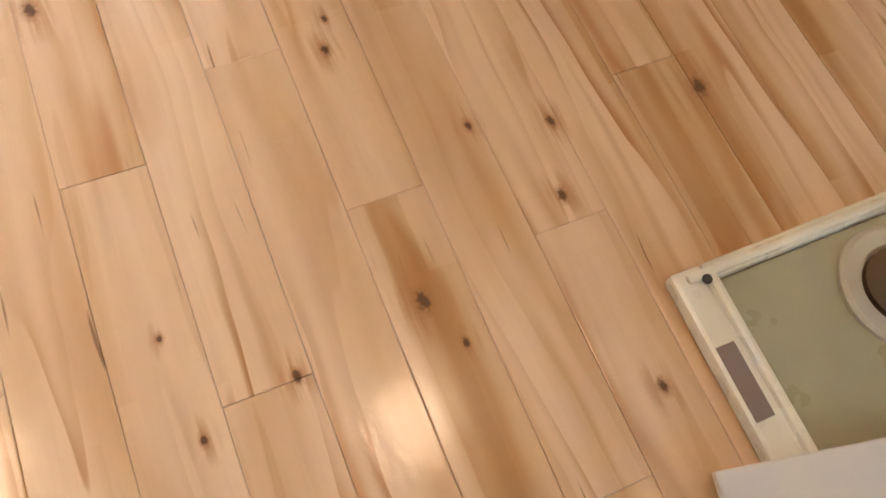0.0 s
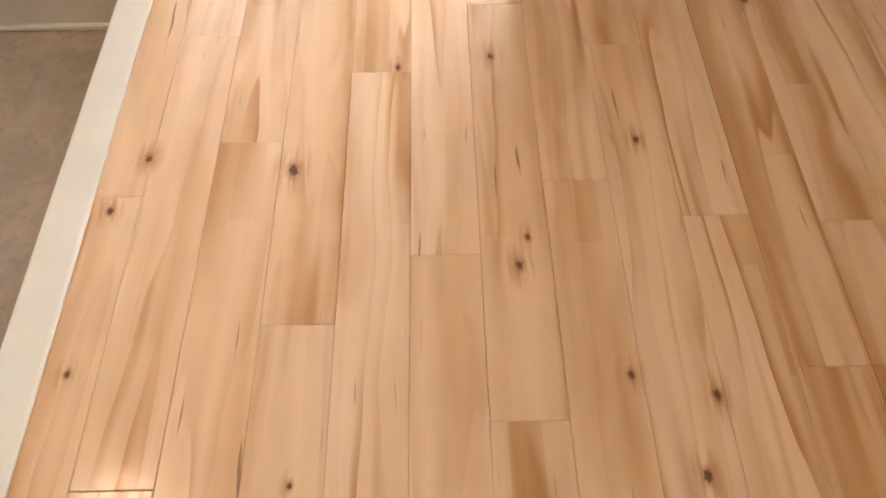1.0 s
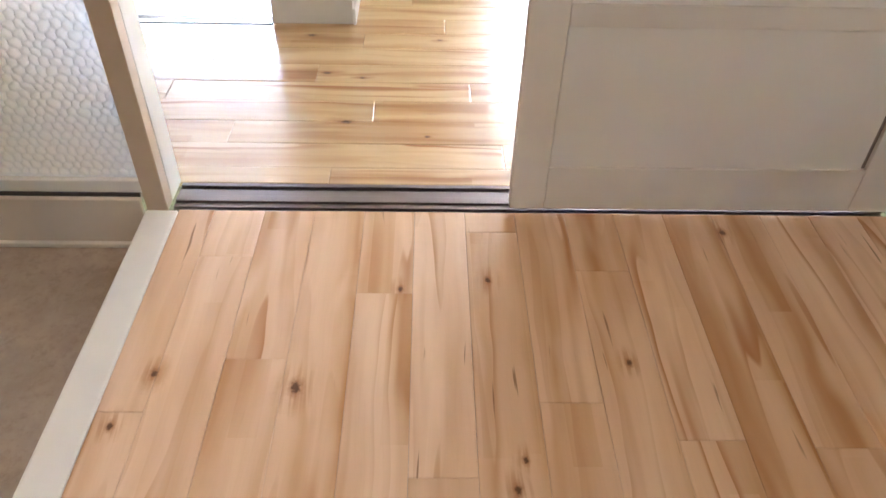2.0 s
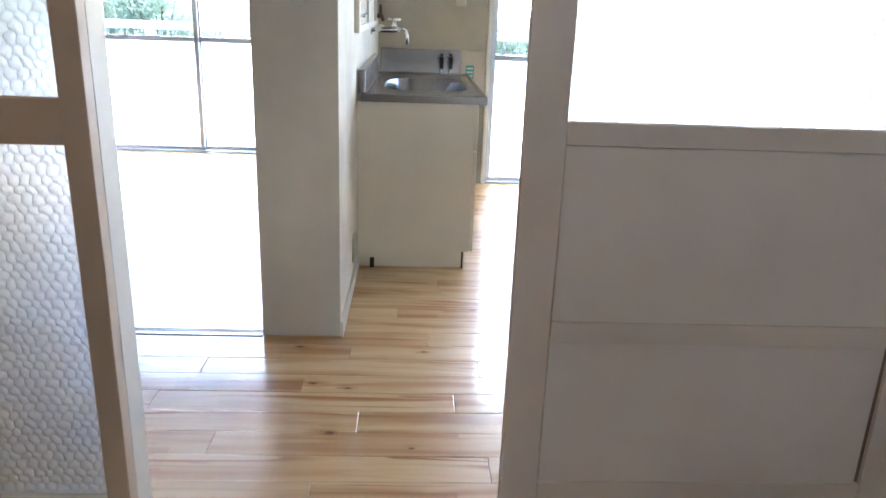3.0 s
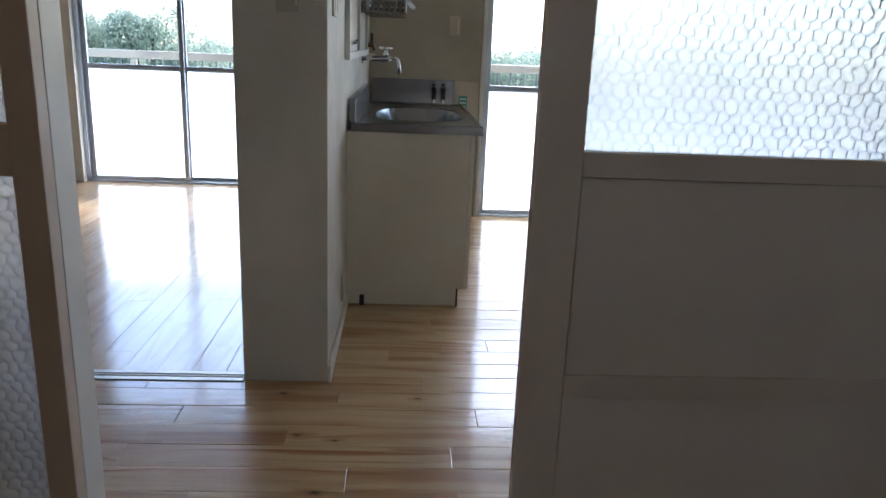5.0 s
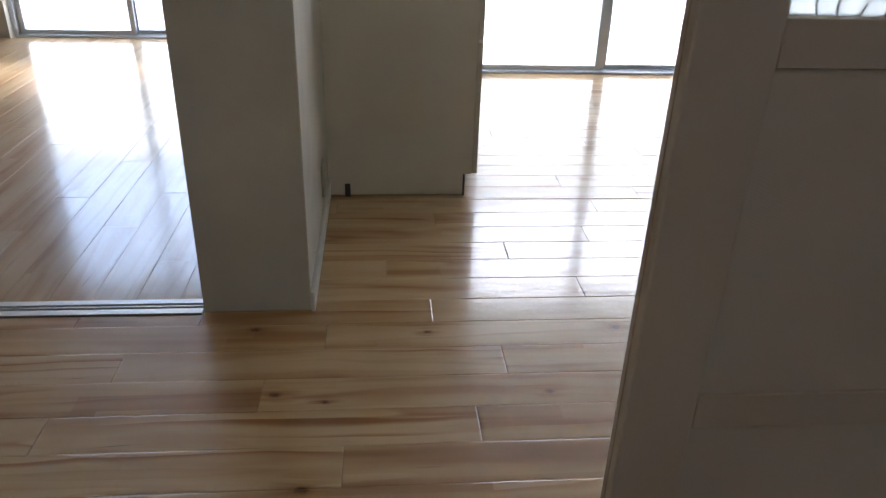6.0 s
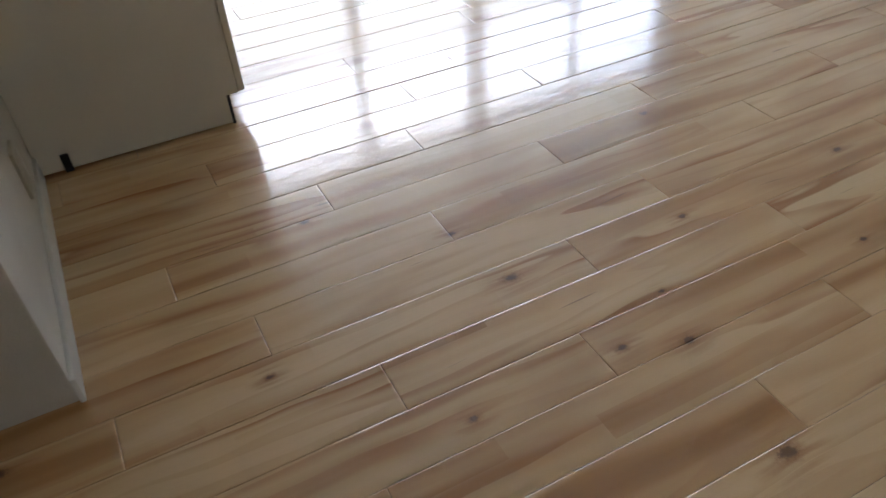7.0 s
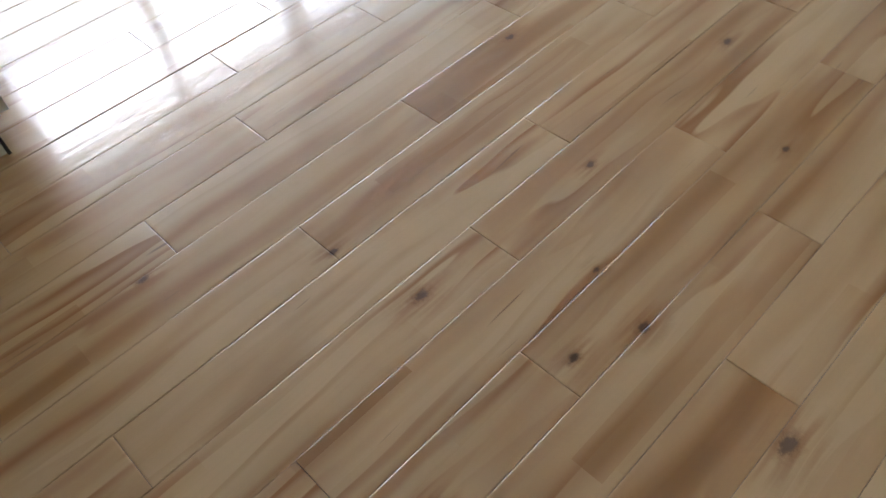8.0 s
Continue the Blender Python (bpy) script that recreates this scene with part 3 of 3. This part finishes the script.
            p = c + d * r * rng.uniform(0.55, 1.0)
            u = Vector((rng.uniform(-1, 1), rng.uniform(-1, 1), rng.uniform(-1, 1))).normalized()
            w = u.cross(d).normalized()
            s = rng.uniform(0.04, 0.12)
            n = len(verts)
            verts += [p - u * s, p + w * s * 0.5, p + u * s, p - w * s * 0.5]
            faces.append((n, n + 1, n + 2, n + 3))
    me = bpy.data.meshes.new("crown")
    me.from_pydata([tuple(v) for v in verts], [], faces)
    me.materials.append(HAZY_LEAF)
    crown = new("crown", me)
    crown.parent = ob


for i, (x, y, h, s) in enumerate(((-25.5, 47, 9.3, 3.2), (-22.6, 45, 9.9, 3.0), (-19.8, 46, 10.7, 3.2), (-17.2, 45, 10.3, 2.8), (-15.0, 44, 10.4, 2.8), (-12.8, 46, 9.7, 2.8), (-8.0, 48, 8.3, 3.0),
                                  (-3.5, 48, 8.4, 3.0), (0.3, 46, 8.6, 2.8), (3.4, 44, 9.4, 2.8), (7.0, 46, 8.8, 3.2), (11.5, 48, 8.9, 3.2), (16.5, 47, 9.2, 3.4), (22.0, 48, 9.0, 3.4))):
    tree_at(x, y, h, s, 40 + i)


# ---- kitchen ----
def sink_unit():
    """Cabinet 1.2 m long against the left wall; its end panel, toe recess, doors and steel top with basin and upstand."""
    x0, x1, L = 0.0, 0.50, 1.2
    ob = thing("sink_unit", (-0.338, 1.845, 0.0), "cream kitchen sink cabinet with a stainless steel top", "sink cabinet")
    bm = bmesh.new()
    outline = [(-0.016, 0.006), (0.468, 0.006), (0.468, 0.085), (x1, 0.085), (x1, 0.765), (-0.016, 0.765)]
    near = [bm.verts.new((a, 0.0, b)) for a, b in outline]
    far = [bm.verts.new((a, 0.018, b)) for a, b in outline]
    bm.faces.new(near), bm.faces.new(far[::-1])
    for k in range(6):
        bm.faces.new((near[k], far[k], far[(k + 1) % 6], near[(k + 1) % 6]))
    bmesh.ops.recalc_face_normals(bm, faces=bm.faces[:])
    side = part("side_panel", bm, CABINET, ob)
    other = new("side_panel", side.data)
    other.parent, other.location = ob, (0, L - 0.018, 0)
    part("back_panel", block(0.012, 0.02, 0.0185, L - 0.0185, 0.02, 0.764), CABINET, ob)
    part("base_board", block(0.0205, x1 - 0.001, 0.0185, L - 0.0185, 0.088, 0.102), CABINET, ob)
    part("kick_board", block(0.455, 0.466, 0.0185, L - 0.0185, 0.0, 0.086), RUBBER_AND_GAPS, ob, "dark recessed kick board")
    part("kick_edge", block(0.4685, 0.476, 0.001, 0.017, 0.0, 0.0845), RUBBER_AND_GAPS, ob, "dark toe recess edge")
    part("leg_bracket", block(0.042, 0.062, -0.006, -0.0005, 0.0, 0.05, 0.002), RUBBER_AND_GAPS, ob, "small dark bracket at the foot")
    n = 3
    w = (L - 0.012) / n
    for k in range(n):
        a = 0.006 + k * w
        if k == 0:
            d1 = part("drawer_front", block(x1 + 0.002, x1 + 0.02, a + 0.002, a + w - 0.002, 0.56, 0.758, 0.002), CABINET, ob)
            part("handle", block(x1 + 0.0205, x1 + 0.028, a + 0.12, a + w - 0.12, 0.70, 0.712, 0.002), ALUMINIUM, d1)
            d2 = part("door", block(x1 + 0.002, x1 + 0.02, a + 0.002, a + w - 0.002, 0.084, 0.554, 0.002), CABINET, ob)
        else:
            d2 = part("door", block(x1 + 0.002, x1 + 0.02, a + 0.002, a + w - 0.002, 0.084, 0.758, 0.002), CABINET, ob)
        part("handle", block(x1 + 0.0205, x1 + 0.028, a + 0.12, a + w - 0.12, 0.50, 0.512, 0.002), ALUMINIUM, d2)
    return ob


sink_unit()


def steel_top():
    """Pressed steel worktop: oval basin, raised rim, rolled front edge and upstand to the wall."""
    ob = thing("sink_worktop", (-0.338, 1.84, 0.766), "brushed stainless steel worktop with an oval sink basin", "worktop")
    W, L, H = 0.554, 1.21, 0.036
    bm = bmesh.new()
    cx, cy, rx, ry = 0.29, 0.62, 0.205, 0.36
    nseg = 64

    def oval(sx, sy, z):
        ring = []
        for k in range(nseg):
            a = 2 * math.pi * k / nseg
            c, s = math.cos(a), math.sin(a)
            q = 3.2
            ring.append(bm.verts.new((cx + sx * math.copysign(abs(c) ** (2 / q), c), cy + sy * math.copysign(abs(s) ** (2 / q), s), z)))
        return ring

    def rect(z, grow):
        ring = []
        for k in range(nseg):
            a = 2 * math.pi * k / nseg
            c, s = math.cos(a), math.sin(a)
            m = max(abs(c), abs(s))
            px, py = c / m, s / m
            ring.append(bm.verts.new(((W / 2 + grow) + px * (W / 2 + grow) - grow, (L / 2 + grow) + py * (L / 2 + grow) - grow, z)))
        return ring

    rings = [rect(0.0, 0.0), rect(H - 0.004, 0.0), rect(H, -0.004), rect(H, -0.014), rect(H - 0.007, -0.022), oval(rx + 0.012, ry + 0.012, H - 0.009), oval(rx, ry, H - 0.016), oval(rx - 0.02, ry - 0.02, H - 0.09), oval(rx - 0.05, ry - 0.05, H - 0.165), oval(0.05, 0.05, H - 0.172)]
    for a, b in zip(rings, rings[1:]):
        for k in range(nseg):
            bm.faces.new((a[k], a[(k + 1) % nseg], b[(k + 1) % nseg], b[k]))
    bm.faces.new(rings[-1])
    bmesh.ops.recalc_face_normals(bm, faces=bm.faces[:])
    part("basin_top", bm, STEEL, ob)
    part("upstand", block(-0.012, 0.02, 0.0, L, H + 0.001, 0.135, 0.005), STEEL, ob, "stainless upstand against the wall")
    part("drain", lathe([(0.052, 0.0), (0.055, 0.004), (0.04, 0.006), (0.036, -0.002)], (cx, cy, H - 0.171), 20), CHROME, ob)
    part("screw", lathe([(0.004, 0), (0.004, 0.003), (0.002, 0.004)], (W - 0.05, 0.02, H), 8), RUBBER_AND_GAPS, ob)


steel_top()


def tap():
    ob = thing("wall_tap", (-0.355, 2.85, 1.04), "chrome wall tap with a cross handle and swan spout", "tap")
    part("rose", tube([(0, 0, 0), (0.006, 0, 0)], [0.028, 0.024], 18), CHROME, ob, smooth=True)
    part("body", tube([(0.006, 0, 0), (0.06, 0, 0), (0.13, 0, 0.003), (0.16, 0, 0.006)], [0.012, 0.015, 0.018, 0.014], 14), CHROME, ob, smooth=True)
    part("stem", lathe([(0.013, 0), (0.016, 0.012), (0.01, 0.024), (0.008, 0.04)], (0.13, 0, 0.014), 14), CHROME, ob, smooth=True)
    bm = tube([(0.095, 0, 0.058), (0.165, 0, 0.058)], 0.007, 10)
    tube([(0.13, -0.035, 0.058), (0.13, 0.035, 0.058)], 0.007, 10, bm)
    part("cross_handle", bm, CHROME, ob, smooth=True)
    part("spout", tube([(0.155, 0, 0.0), (0.175, 0, 0.012), (0.195, 0, 0.0), (0.203, 0, -0.03), (0.203, 0, -0.075)], [0.009, 0.009, 0.009, 0.009, 0.011], 12), CHROME, ob, smooth=True)


tap()


def gas_valve():
    ob = thing("wall_valve", (-0.355, 3.22, 1.11), "dark red and black wall valve beside the tap", "valve")
    part("body", tube([(0, 0, 0), (0.045, 0, 0.0), (0.055, 0, -0.03)], [0.016, 0.014, 0.011], 12), BROWN, ob)
    part("lever", block(0.03, 0.045, -0.008, 0.008, 0.012, 0.065, 0.003), RUBBER_AND_GAPS, ob)
    part("pipe", tube([(0.0, 0, -0.06), (0.04, 0, -0.06), (0.055, 0, -0.065)], 0.012, 12), TRIM, ob)


gas_valve()


def wall_hatch():
    """Shallow white framed hatch on the kitchen wall with two small clips."""
    ob = thing("wall_hatch", (-0.356, 1.72, 1.055), "white framed hatch on the kitchen wall with chrome clips", "hatch")
    L, H = 1.40, 0.76
    part("panel", block(0.0, 0.006, 0.03, L - 0.03, 0.03, H - 0.03), WALLPAPER, ob)
    for a, b, c, d in ((0, 0.03, 0, H), (L - 0.03, L, 0, H), (0.0305, L - 0.0305, 0, 0.03), (0.0305, L - 0.0305, H - 0.03, H)):
        part("frame_bar", block(0.0, 0.022, a, b, c, d, 0.004), TRIM, ob)
    for z in (0.065, 0.32):
        part("clip", tube([(0.006, 0.19, z), (0.03, 0.19, z + 0.004), (0.034, 0.22, z + 0.01)], [0.009, 0.008, 0.006], 10), CHROME, ob, smooth=True)
    part("divider", block(0.006, 0.02, L * 0.5 - 0.012, L * 0.5 + 0.012, 0.0305, H - 0.0305, 0.003), TRIM, ob)


wall_hatch()


def dish_rack():
    """Hanging drainer shelf: frame, slats, two hanger rods, and a crumpled clear wrap on it."""
    ob = thing("dish_rack", (-0.33, 2.42, 1.262), "hanging steel dish rack with perforated tray", "dish rack")
    W, L = 0.21, 0.72
    bm = bmesh.new()
    for a, b, c, d in ((0, 0.012, 0, L), (W - 0.012, W, 0, L), (0.0125, W - 0.0125, L - 0.012, L)):
        block(a, b, c, d, 0.0, 0.055, 0.003, bm)
    part("frame", bm, STEEL, ob)
    for lo, hi in ((0.0, 0.01), (0.046, 0.055)):
        part("end_bar", block(0.0125, W - 0.0125, 0, 0.008, lo, hi, 0.002), STEEL, ob)
    for k in range(7):
        part("end_post", block(0.016 + k * 0.026, 0.034 + k * 0.026, 0.001, 0.007, 0.0105, 0.0455), STEEL, ob)
    slat = mesh_of("slat", block(0.0125, W - 0.0125, -0.012, 0.012, 0.002, 0.008, 0.001), STEEL)
    for k in range(17):
        s = new("slat", slat)
        s.parent, s.location = ob, (0, 0.045 + k * 0.04, 0)
    for y in (0.02, L - 0.02):
        part("hanger_rod", tube([(W - 0.006, y, 0.055), (W - 0.006, y, TOP - 1.264)], 0.0012, 8), CHROME, ob)
    part("wall_bracket", block(-0.024, -0.001, 0.1, 0.14, 0.0, 0.05, 0.003), STEEL, ob)


dish_rack()


def wall_cabinet():
    """Hung cupboard at the far end of the sink: body and one door."""
    ob = thing("wall_cabinet", (-0.352, 3.3, 1.546), "beige laminate wall cabinet hung over the sink, darkened like the end wall", "wall cabinet")
    D, L, H = 0.262, 0.356, TOP - 1.55
    # Cabinet shares the end wall's colour with its painted-in shade.
    part("body", block(0.0, D, 0.0, L, 0.0, H, 0.003), SHADED_KITCHENWALL, ob)
    part("door", block(D + 0.001, D + 0.017, 0.002, L - 0.004, 0.002, H - 0.004, 0.003), SHADED_KITCHENWALL, ob)


wall_cabinet()


def wall_hook():
    ob = thing("wall_hook", (0.053, 3.66, 1.655), "small white plastic hook on the end wall", "hook")
    part("plate", block(-0.012, 0.012, -0.004, 0.0, -0.02, 0.02, 0.002), TRIM, ob)
    part("prong", tube([(0, -0.004, -0.004), (0, -0.018, -0.012), (0, -0.022, 0.004)], 0.004, 8), TRIM, ob, smooth=True)


wall_hook()


def crumpled_wrap():
    bm = bmesh.new()
    bmesh.ops.create_icosphere(bm, subdivisions=4, radius=1)
    for v in bm.verts:
        k = 1 + 0.35 * noise.noise(v.co * 2.1) + 0.15 * noise.noise(v.co * 6.0)
        v.co = Vector((v.co.x * 0.115 * k, v.co.y * 0.30 * k, max(v.co.z, -0.45) * 0.036 * k))
        if v.co.x > 0.085:
            v.co.z -= min(0.035, 0.9 * (v.co.x - 0.085))
    ob = part("plastic_wrap", bm, WRAP)
    ob.location = (-0.205, 2.73, 1.332)
    tagged(ob, "crumpled clear plastic wrap lying on the dish rack", "plastic wrap")


t = Tree("clear_plastic_film", 0.18, 0.0, (0.92, 0.94, 0.95))
t.put("Transmission Weight", 0.75), t.put("IOR", 1.2)
t.bump(t.noise(t.coords(), 40.0, 4), 0.6, 0.01)
WRAP = t.mat
crumpled_wrap()


def switch_plate(at, w, h, label, turn=0.0):
    """Wall plate with one rocker and a thin white line at its right; local y points out of the wall."""
    ob = thing("switch_plate", Matrix.Translation(at) @ pose(0, 0, 0, 0, 0, turn), label, "switch", "wall plates")
    part("plate", block(-w / 2, w / 2, -0.008, 0.0, -h / 2, h / 2, 0.003), PLASTIC, ob)
    # Thin white strip draws the bright line near the plate's right edge.
    part("rocker_and_line", block(w * 0.30, w * 0.37, -0.012, -0.0082, -h * 0.36, h * 0.36, 0.002), TRIM, ob)
    part("rocker_and_line", block(-w * 0.26, w * 0.27, -0.0098, -0.0082, -h * 0.36, h * 0.36, 0.001), PLASTIC, ob)


switch_plate((-0.472, 1.067, 1.265), 0.072, 0.12, "beige plastic light switch on the wall end")
switch_plate((0.19, 3.66, 1.245), 0.07, 0.12, "beige plastic socket plate on the end wall")
switch_plate((-0.356, 1.257, 1.262), 0.1, 0.12, "white plastic switch plate on the kitchen wall", 90)
switch_plate((-0.356, 1.60, 0.17), 0.07, 0.11, "white plastic socket low on the kitchen wall", 90)

# heat shield, gas cocks and sticker on the end wall
tagged(part("heat_shield", block(-0.334, 0.20, 3.648, 3.658, 0.55, 0.905, 0.002), STEEL), "stainless heat shield on the end wall", "heat shield")
tagged(part("wall_tile_panel", block(0.204, 0.366, 3.65, 3.658, 0.55, 0.90, 0.002), PLASTIC), "cream wall panel beside the heat shield", "wall panel")


def gas_cock():
    ob = thing("gas_cock", (0.10, 3.648, 0.83), "black twin gas cock on the heat shield", "gas cock")
    for dx in (-0.03, 0.03):
        tapper = part("nozzle", tube([(dx, 0.0, 0.02), (dx, -0.05, 0.02), (dx, -0.07, -0.045)], [0.018, 0.018, 0.013], 12), RUBBER_AND_GAPS, ob)
        part("nozzle_tip", tube([(dx, -0.07, -0.046), (dx, -0.072, -0.075)], [0.011, 0.008], 10), CHROME, tapper)
        part("knob", block(dx - 0.008, dx + 0.008, -0.062, -0.045, 0.038, 0.055, 0.003), RUBBER_AND_GAPS, tapper)


gas_cock()


def sticker():
    ob = thing("notice_sticker", (0.262, 3.649, 0.765), "small teal notice sticker on the wall panel", "sticker")
    part("sheet", block(-0.028, 0.028, -0.002, 0.0, -0.045, 0.045), TEAL, ob)
    for z in (0.024, 0.0, -0.024):
        part("text_bar", block(-0.02, 0.02, -0.003, -0.0021, z - 0.004, z + 0.004), TRIM, ob)


sticker()


# ---- entry room ----
def washer_pan():
    ob = thing("washing_machine_pan", (0.392, -1.947, 0.0), "white plastic washing machine pan with a greenish base", "washing machine pan")
    S = 0.64
    part("base", block(0.06, S - 0.03, 0.03, S - 0.03, 0.0, 0.014, 0.003), PANBASE, ob, "greenish stained base")
    bm = bmesh.new()
    for a, b, c, d in ((0.0, 0.052, 0, S), (S - 0.03, S, 0, S), (0.0525, S - 0.0305, 0, 0.028), (0.0525, S - 0.0305, S - 0.028, S)):
        block(a, b, c, d, 0.0, 0.03, 0.008, bm)
    part("rim", bm, PANWHITE, ob)
    part("inner_lip", block(0.05, 0.066, 0.02, S - 0.02, 0.0, 0.038, 0.007), PANWHITE, ob)
    part("back_lip", block(0.02, S - 0.02, S - 0.024, S - 0.008, 0.02, 0.038, 0.007), PANWHITE, ob)
    for y in (S - 0.026, 0.03):
        part("screw_hole", lathe([(0.0075, 0), (0.0075, 0.003), (0.005, 0.005)], (0.046, y, 0.036), 14), RUBBER_AND_GAPS, ob, "dark fixing screw")
    part("label_patch", block(0.008, 0.038, S - 0.228, S - 0.118, 0.0302, 0.0315), LABEL_AND_SHADE, ob, "grey-brown label on the rim")
    ring = part("drain_ring", lathe([(0.098, 0), (0.098, 0.008), (0.09, 0.012), (0.066, 0.010), (0.062, 0.002)], (0.335, S - 0.14, 0.013), 32), PLASTIC, ob)
    part("drain_grate", lathe([(0.060, 0), (0.060, 0.012), (0.03, 0.016), (0.012, 0.010)], (0.335, S - 0.14, 0.0135), 24), BROWN, ring, "brown stained drain grate")


washer_pan()
board = part("white_panel", block(0, 0.42, -0.34, 0, 0, 0.012, 0.003), BOARD)
board.matrix_world = pose(0.304, -1.565, 0.0385, 0, 0, -12)
tagged(board, "thin white board lying across the plastic pan", "board")


def towel():
    """Folded white cloth: three soft layers."""
    ob = thing("folded_cloth", pose(-0.50, -1.292, 0.0035, 0, 0, 20), "folded white cotton cloth lying by the step", "cloth")
    for k in range(3):
        bm = block(-0.30, 0.0 - 0.006 * k, -0.34, 0.0 - 0.01 * k, 0.0, 0.026, 0.011)
        bmesh.ops.subdivide_edges(bm, edges=[e for e in bm.edges if e.calc_length() > 0.08], cuts=7, use_grid_fill=True)
        for v in bm.verts:
            v.co.z += 0.027 * k + 0.006 * noise.noise(Vector((v.co.x * 9, v.co.y * 9, k * 3.0))) * (1 if v.co.z > 0.013 or k else 0)
            v.co.x += 0.008 * noise.noise(Vector((v.co.y * 14, k * 5.0, 1.0)))
        part("fold", bm, CLOTH, ob, smooth=True)


towel()


def ceiling_lamp(x, y, r, label):
    ob = thing("ceiling_lamp", (x, y, TOP), label, "ceiling lamp", "ceiling lamps")
    part("base_plate", lathe([(r * 0.5, -0.002), (r * 0.55, -0.03), (r * 0.5, -0.04)], (0, 0, 0), 28), TRIM, ob)
    part("shade", lathe([(r * 0.2, -0.13), (r * 0.75, -0.11), (r, -0.07), (r * 0.9, -0.042)], (0, 0, 0), 32), LAMP_GLOW, ob, "glowing warm white diffuser", smooth=True)


ceiling_lamp(-1.5, -0.62, 0.2, "round warm ceiling lamp, lit, over the entry")
ceiling_lamp(0.24, -1.06, 0.18, "round warm ceiling lamp, lit, over the boarded room")


# ---- floor boards ----
def board_mesh(length, width, material, ease, store={}):
    """One board with eased edges; origin in the middle of its top face, length along local x."""
    key = (round(length, 3), round(width, 3), material.name)
    if key not in store:
        l, w, e = length / 2 - 0.0004, width / 2 - 0.0004, ease
        rows = [(l, w, -0.0135), (l, w, -0.3 * e), (l - 0.4 * e, w - 0.4 * e, -0.13 * e), (l - e, w - e, 0.0)]
        verts = [(sx * a, sy * b, z) for a, b, z in rows for sx, sy in ((-1, -1), (1, -1), (1, 1), (-1, 1))]
        faces = [(12, 13, 14, 15)] + [(4 * k + i, 4 * k + (i + 1) % 4, 4 * k + 4 + (i + 1) % 4, 4 * k + 4 + i) for k in range(3) for i in range(4)]
        me = bpy.data.meshes.new("board")
        me.from_pydata(verts, [], faces)
        me.materials.append(material)
        store[key] = me
    return store[key]


def lay(floor_ob, material, start, end, first, last, pitch, origin, joints, along, length=0.91, seed=1, ease=0.0015):
    """Rows of boards. start..end along the boards, first..last across them; origin: one known joint line; joints: known cross joints by row."""
    rng = random.Random(seed)
    k0 = math.floor((first - origin) / pitch + 1e-6)
    k1 = math.ceil((last - origin) / pitch - 1e-6)
    for k in range(k0, k1):
        a, b = max(first, origin + k * pitch), min(last, origin + (k + 1) * pitch)
        if b - a < 0.012:
            continue
        j = joints[k] if k in joints else rng.uniform(0, length)
        n = math.ceil((start - j) / length - 1e-6)
        cuts = [start] + [c for c in (j + i * length for i in range(n, n + 20)) if start + 0.03 < c < end - 0.03] + [end]
        for c, d in zip(cuts, cuts[1:]):
            ob = new("board", board_mesh(d - c, b - a, material, ease))
            tilt = rng.uniform(-0.0012, 0.0012)
            mid, across, z = (c + d) / 2, (a + b) / 2, rng.uniform(-0.0004, 0.0004)
            ob.matrix_world = Matrix.Translation((across, mid, z) if along == "y" else (mid, across, z)) @ Euler((tilt, tilt * 0.3, (radians(90) if along == "y" else 0.0) + (math.pi if rng.random() < 0.5 else 0))).to_matrix().to_4x4()
            ob.parent = floor_ob
            ob.matrix_parent_inverse = floor_ob.matrix_world.inverted()


def floor_of(name, label):
    return tagged(thing(name, (0, 0, 0), label, "floor"), kind="structure")


room = floor_of("floor_room", "pale knotty wooden floor boards running towards the door")
lay(room, WOOD_ROOM, -3.1, 0.002, -0.7, 1.36, 0.1228, 0.001, {-6: -0.6, -5: -0.168, -4: -0.471, -3: -0.868, -2: -0.284, -1: -0.736, 0: -0.074, 1: -0.576, 2: -1.172, 3: -0.659, 4: -0.957}, "y", 0.964, seed=3, ease=0.002)
hall = floor_of("floor_hall", "glossy honey wooden floor boards laid across the kitchen")
HALL_JOINTS = {-1: -0.646, 0: -0.25, 1: 0.04, 2: 0.477, 3: 0.131, 4: 0.609, 5: -0.032, 6: 0.408, 7: 0.767, 8: 0.225, 9: 0.509, 10: 0.936, 11: 0.6}
for x0, y0, y1, seed in ((-2.94, 0.116, 1.0, 5), (-0.64, 1.0, 1.116, 6), (-0.356, 1.116, 3.70, 7)):
    lay(hall, WOOD_HALL, x0, 3.5, y0, y1, 0.116, 0.42, HALL_JOINTS, "x", 0.92, seed=seed, ease=0.0026)
lay(hall, WOOD_HALL, -2.94, -0.64, 1.0, 1.055, 0.116, 0.42, HALL_JOINTS, "x", 0.92, seed=4, ease=0.0026)
side = floor_of("floor_side_room", "glossy pale wooden floor boards of the side room")
lay(side, WOOD_SIDE, 1.133, 4.52, -2.94, -0.64, 0.118, -1.07, {-1: 1.295, 0: 1.6, 1: 1.88}, "y", seed=9, ease=0.001)
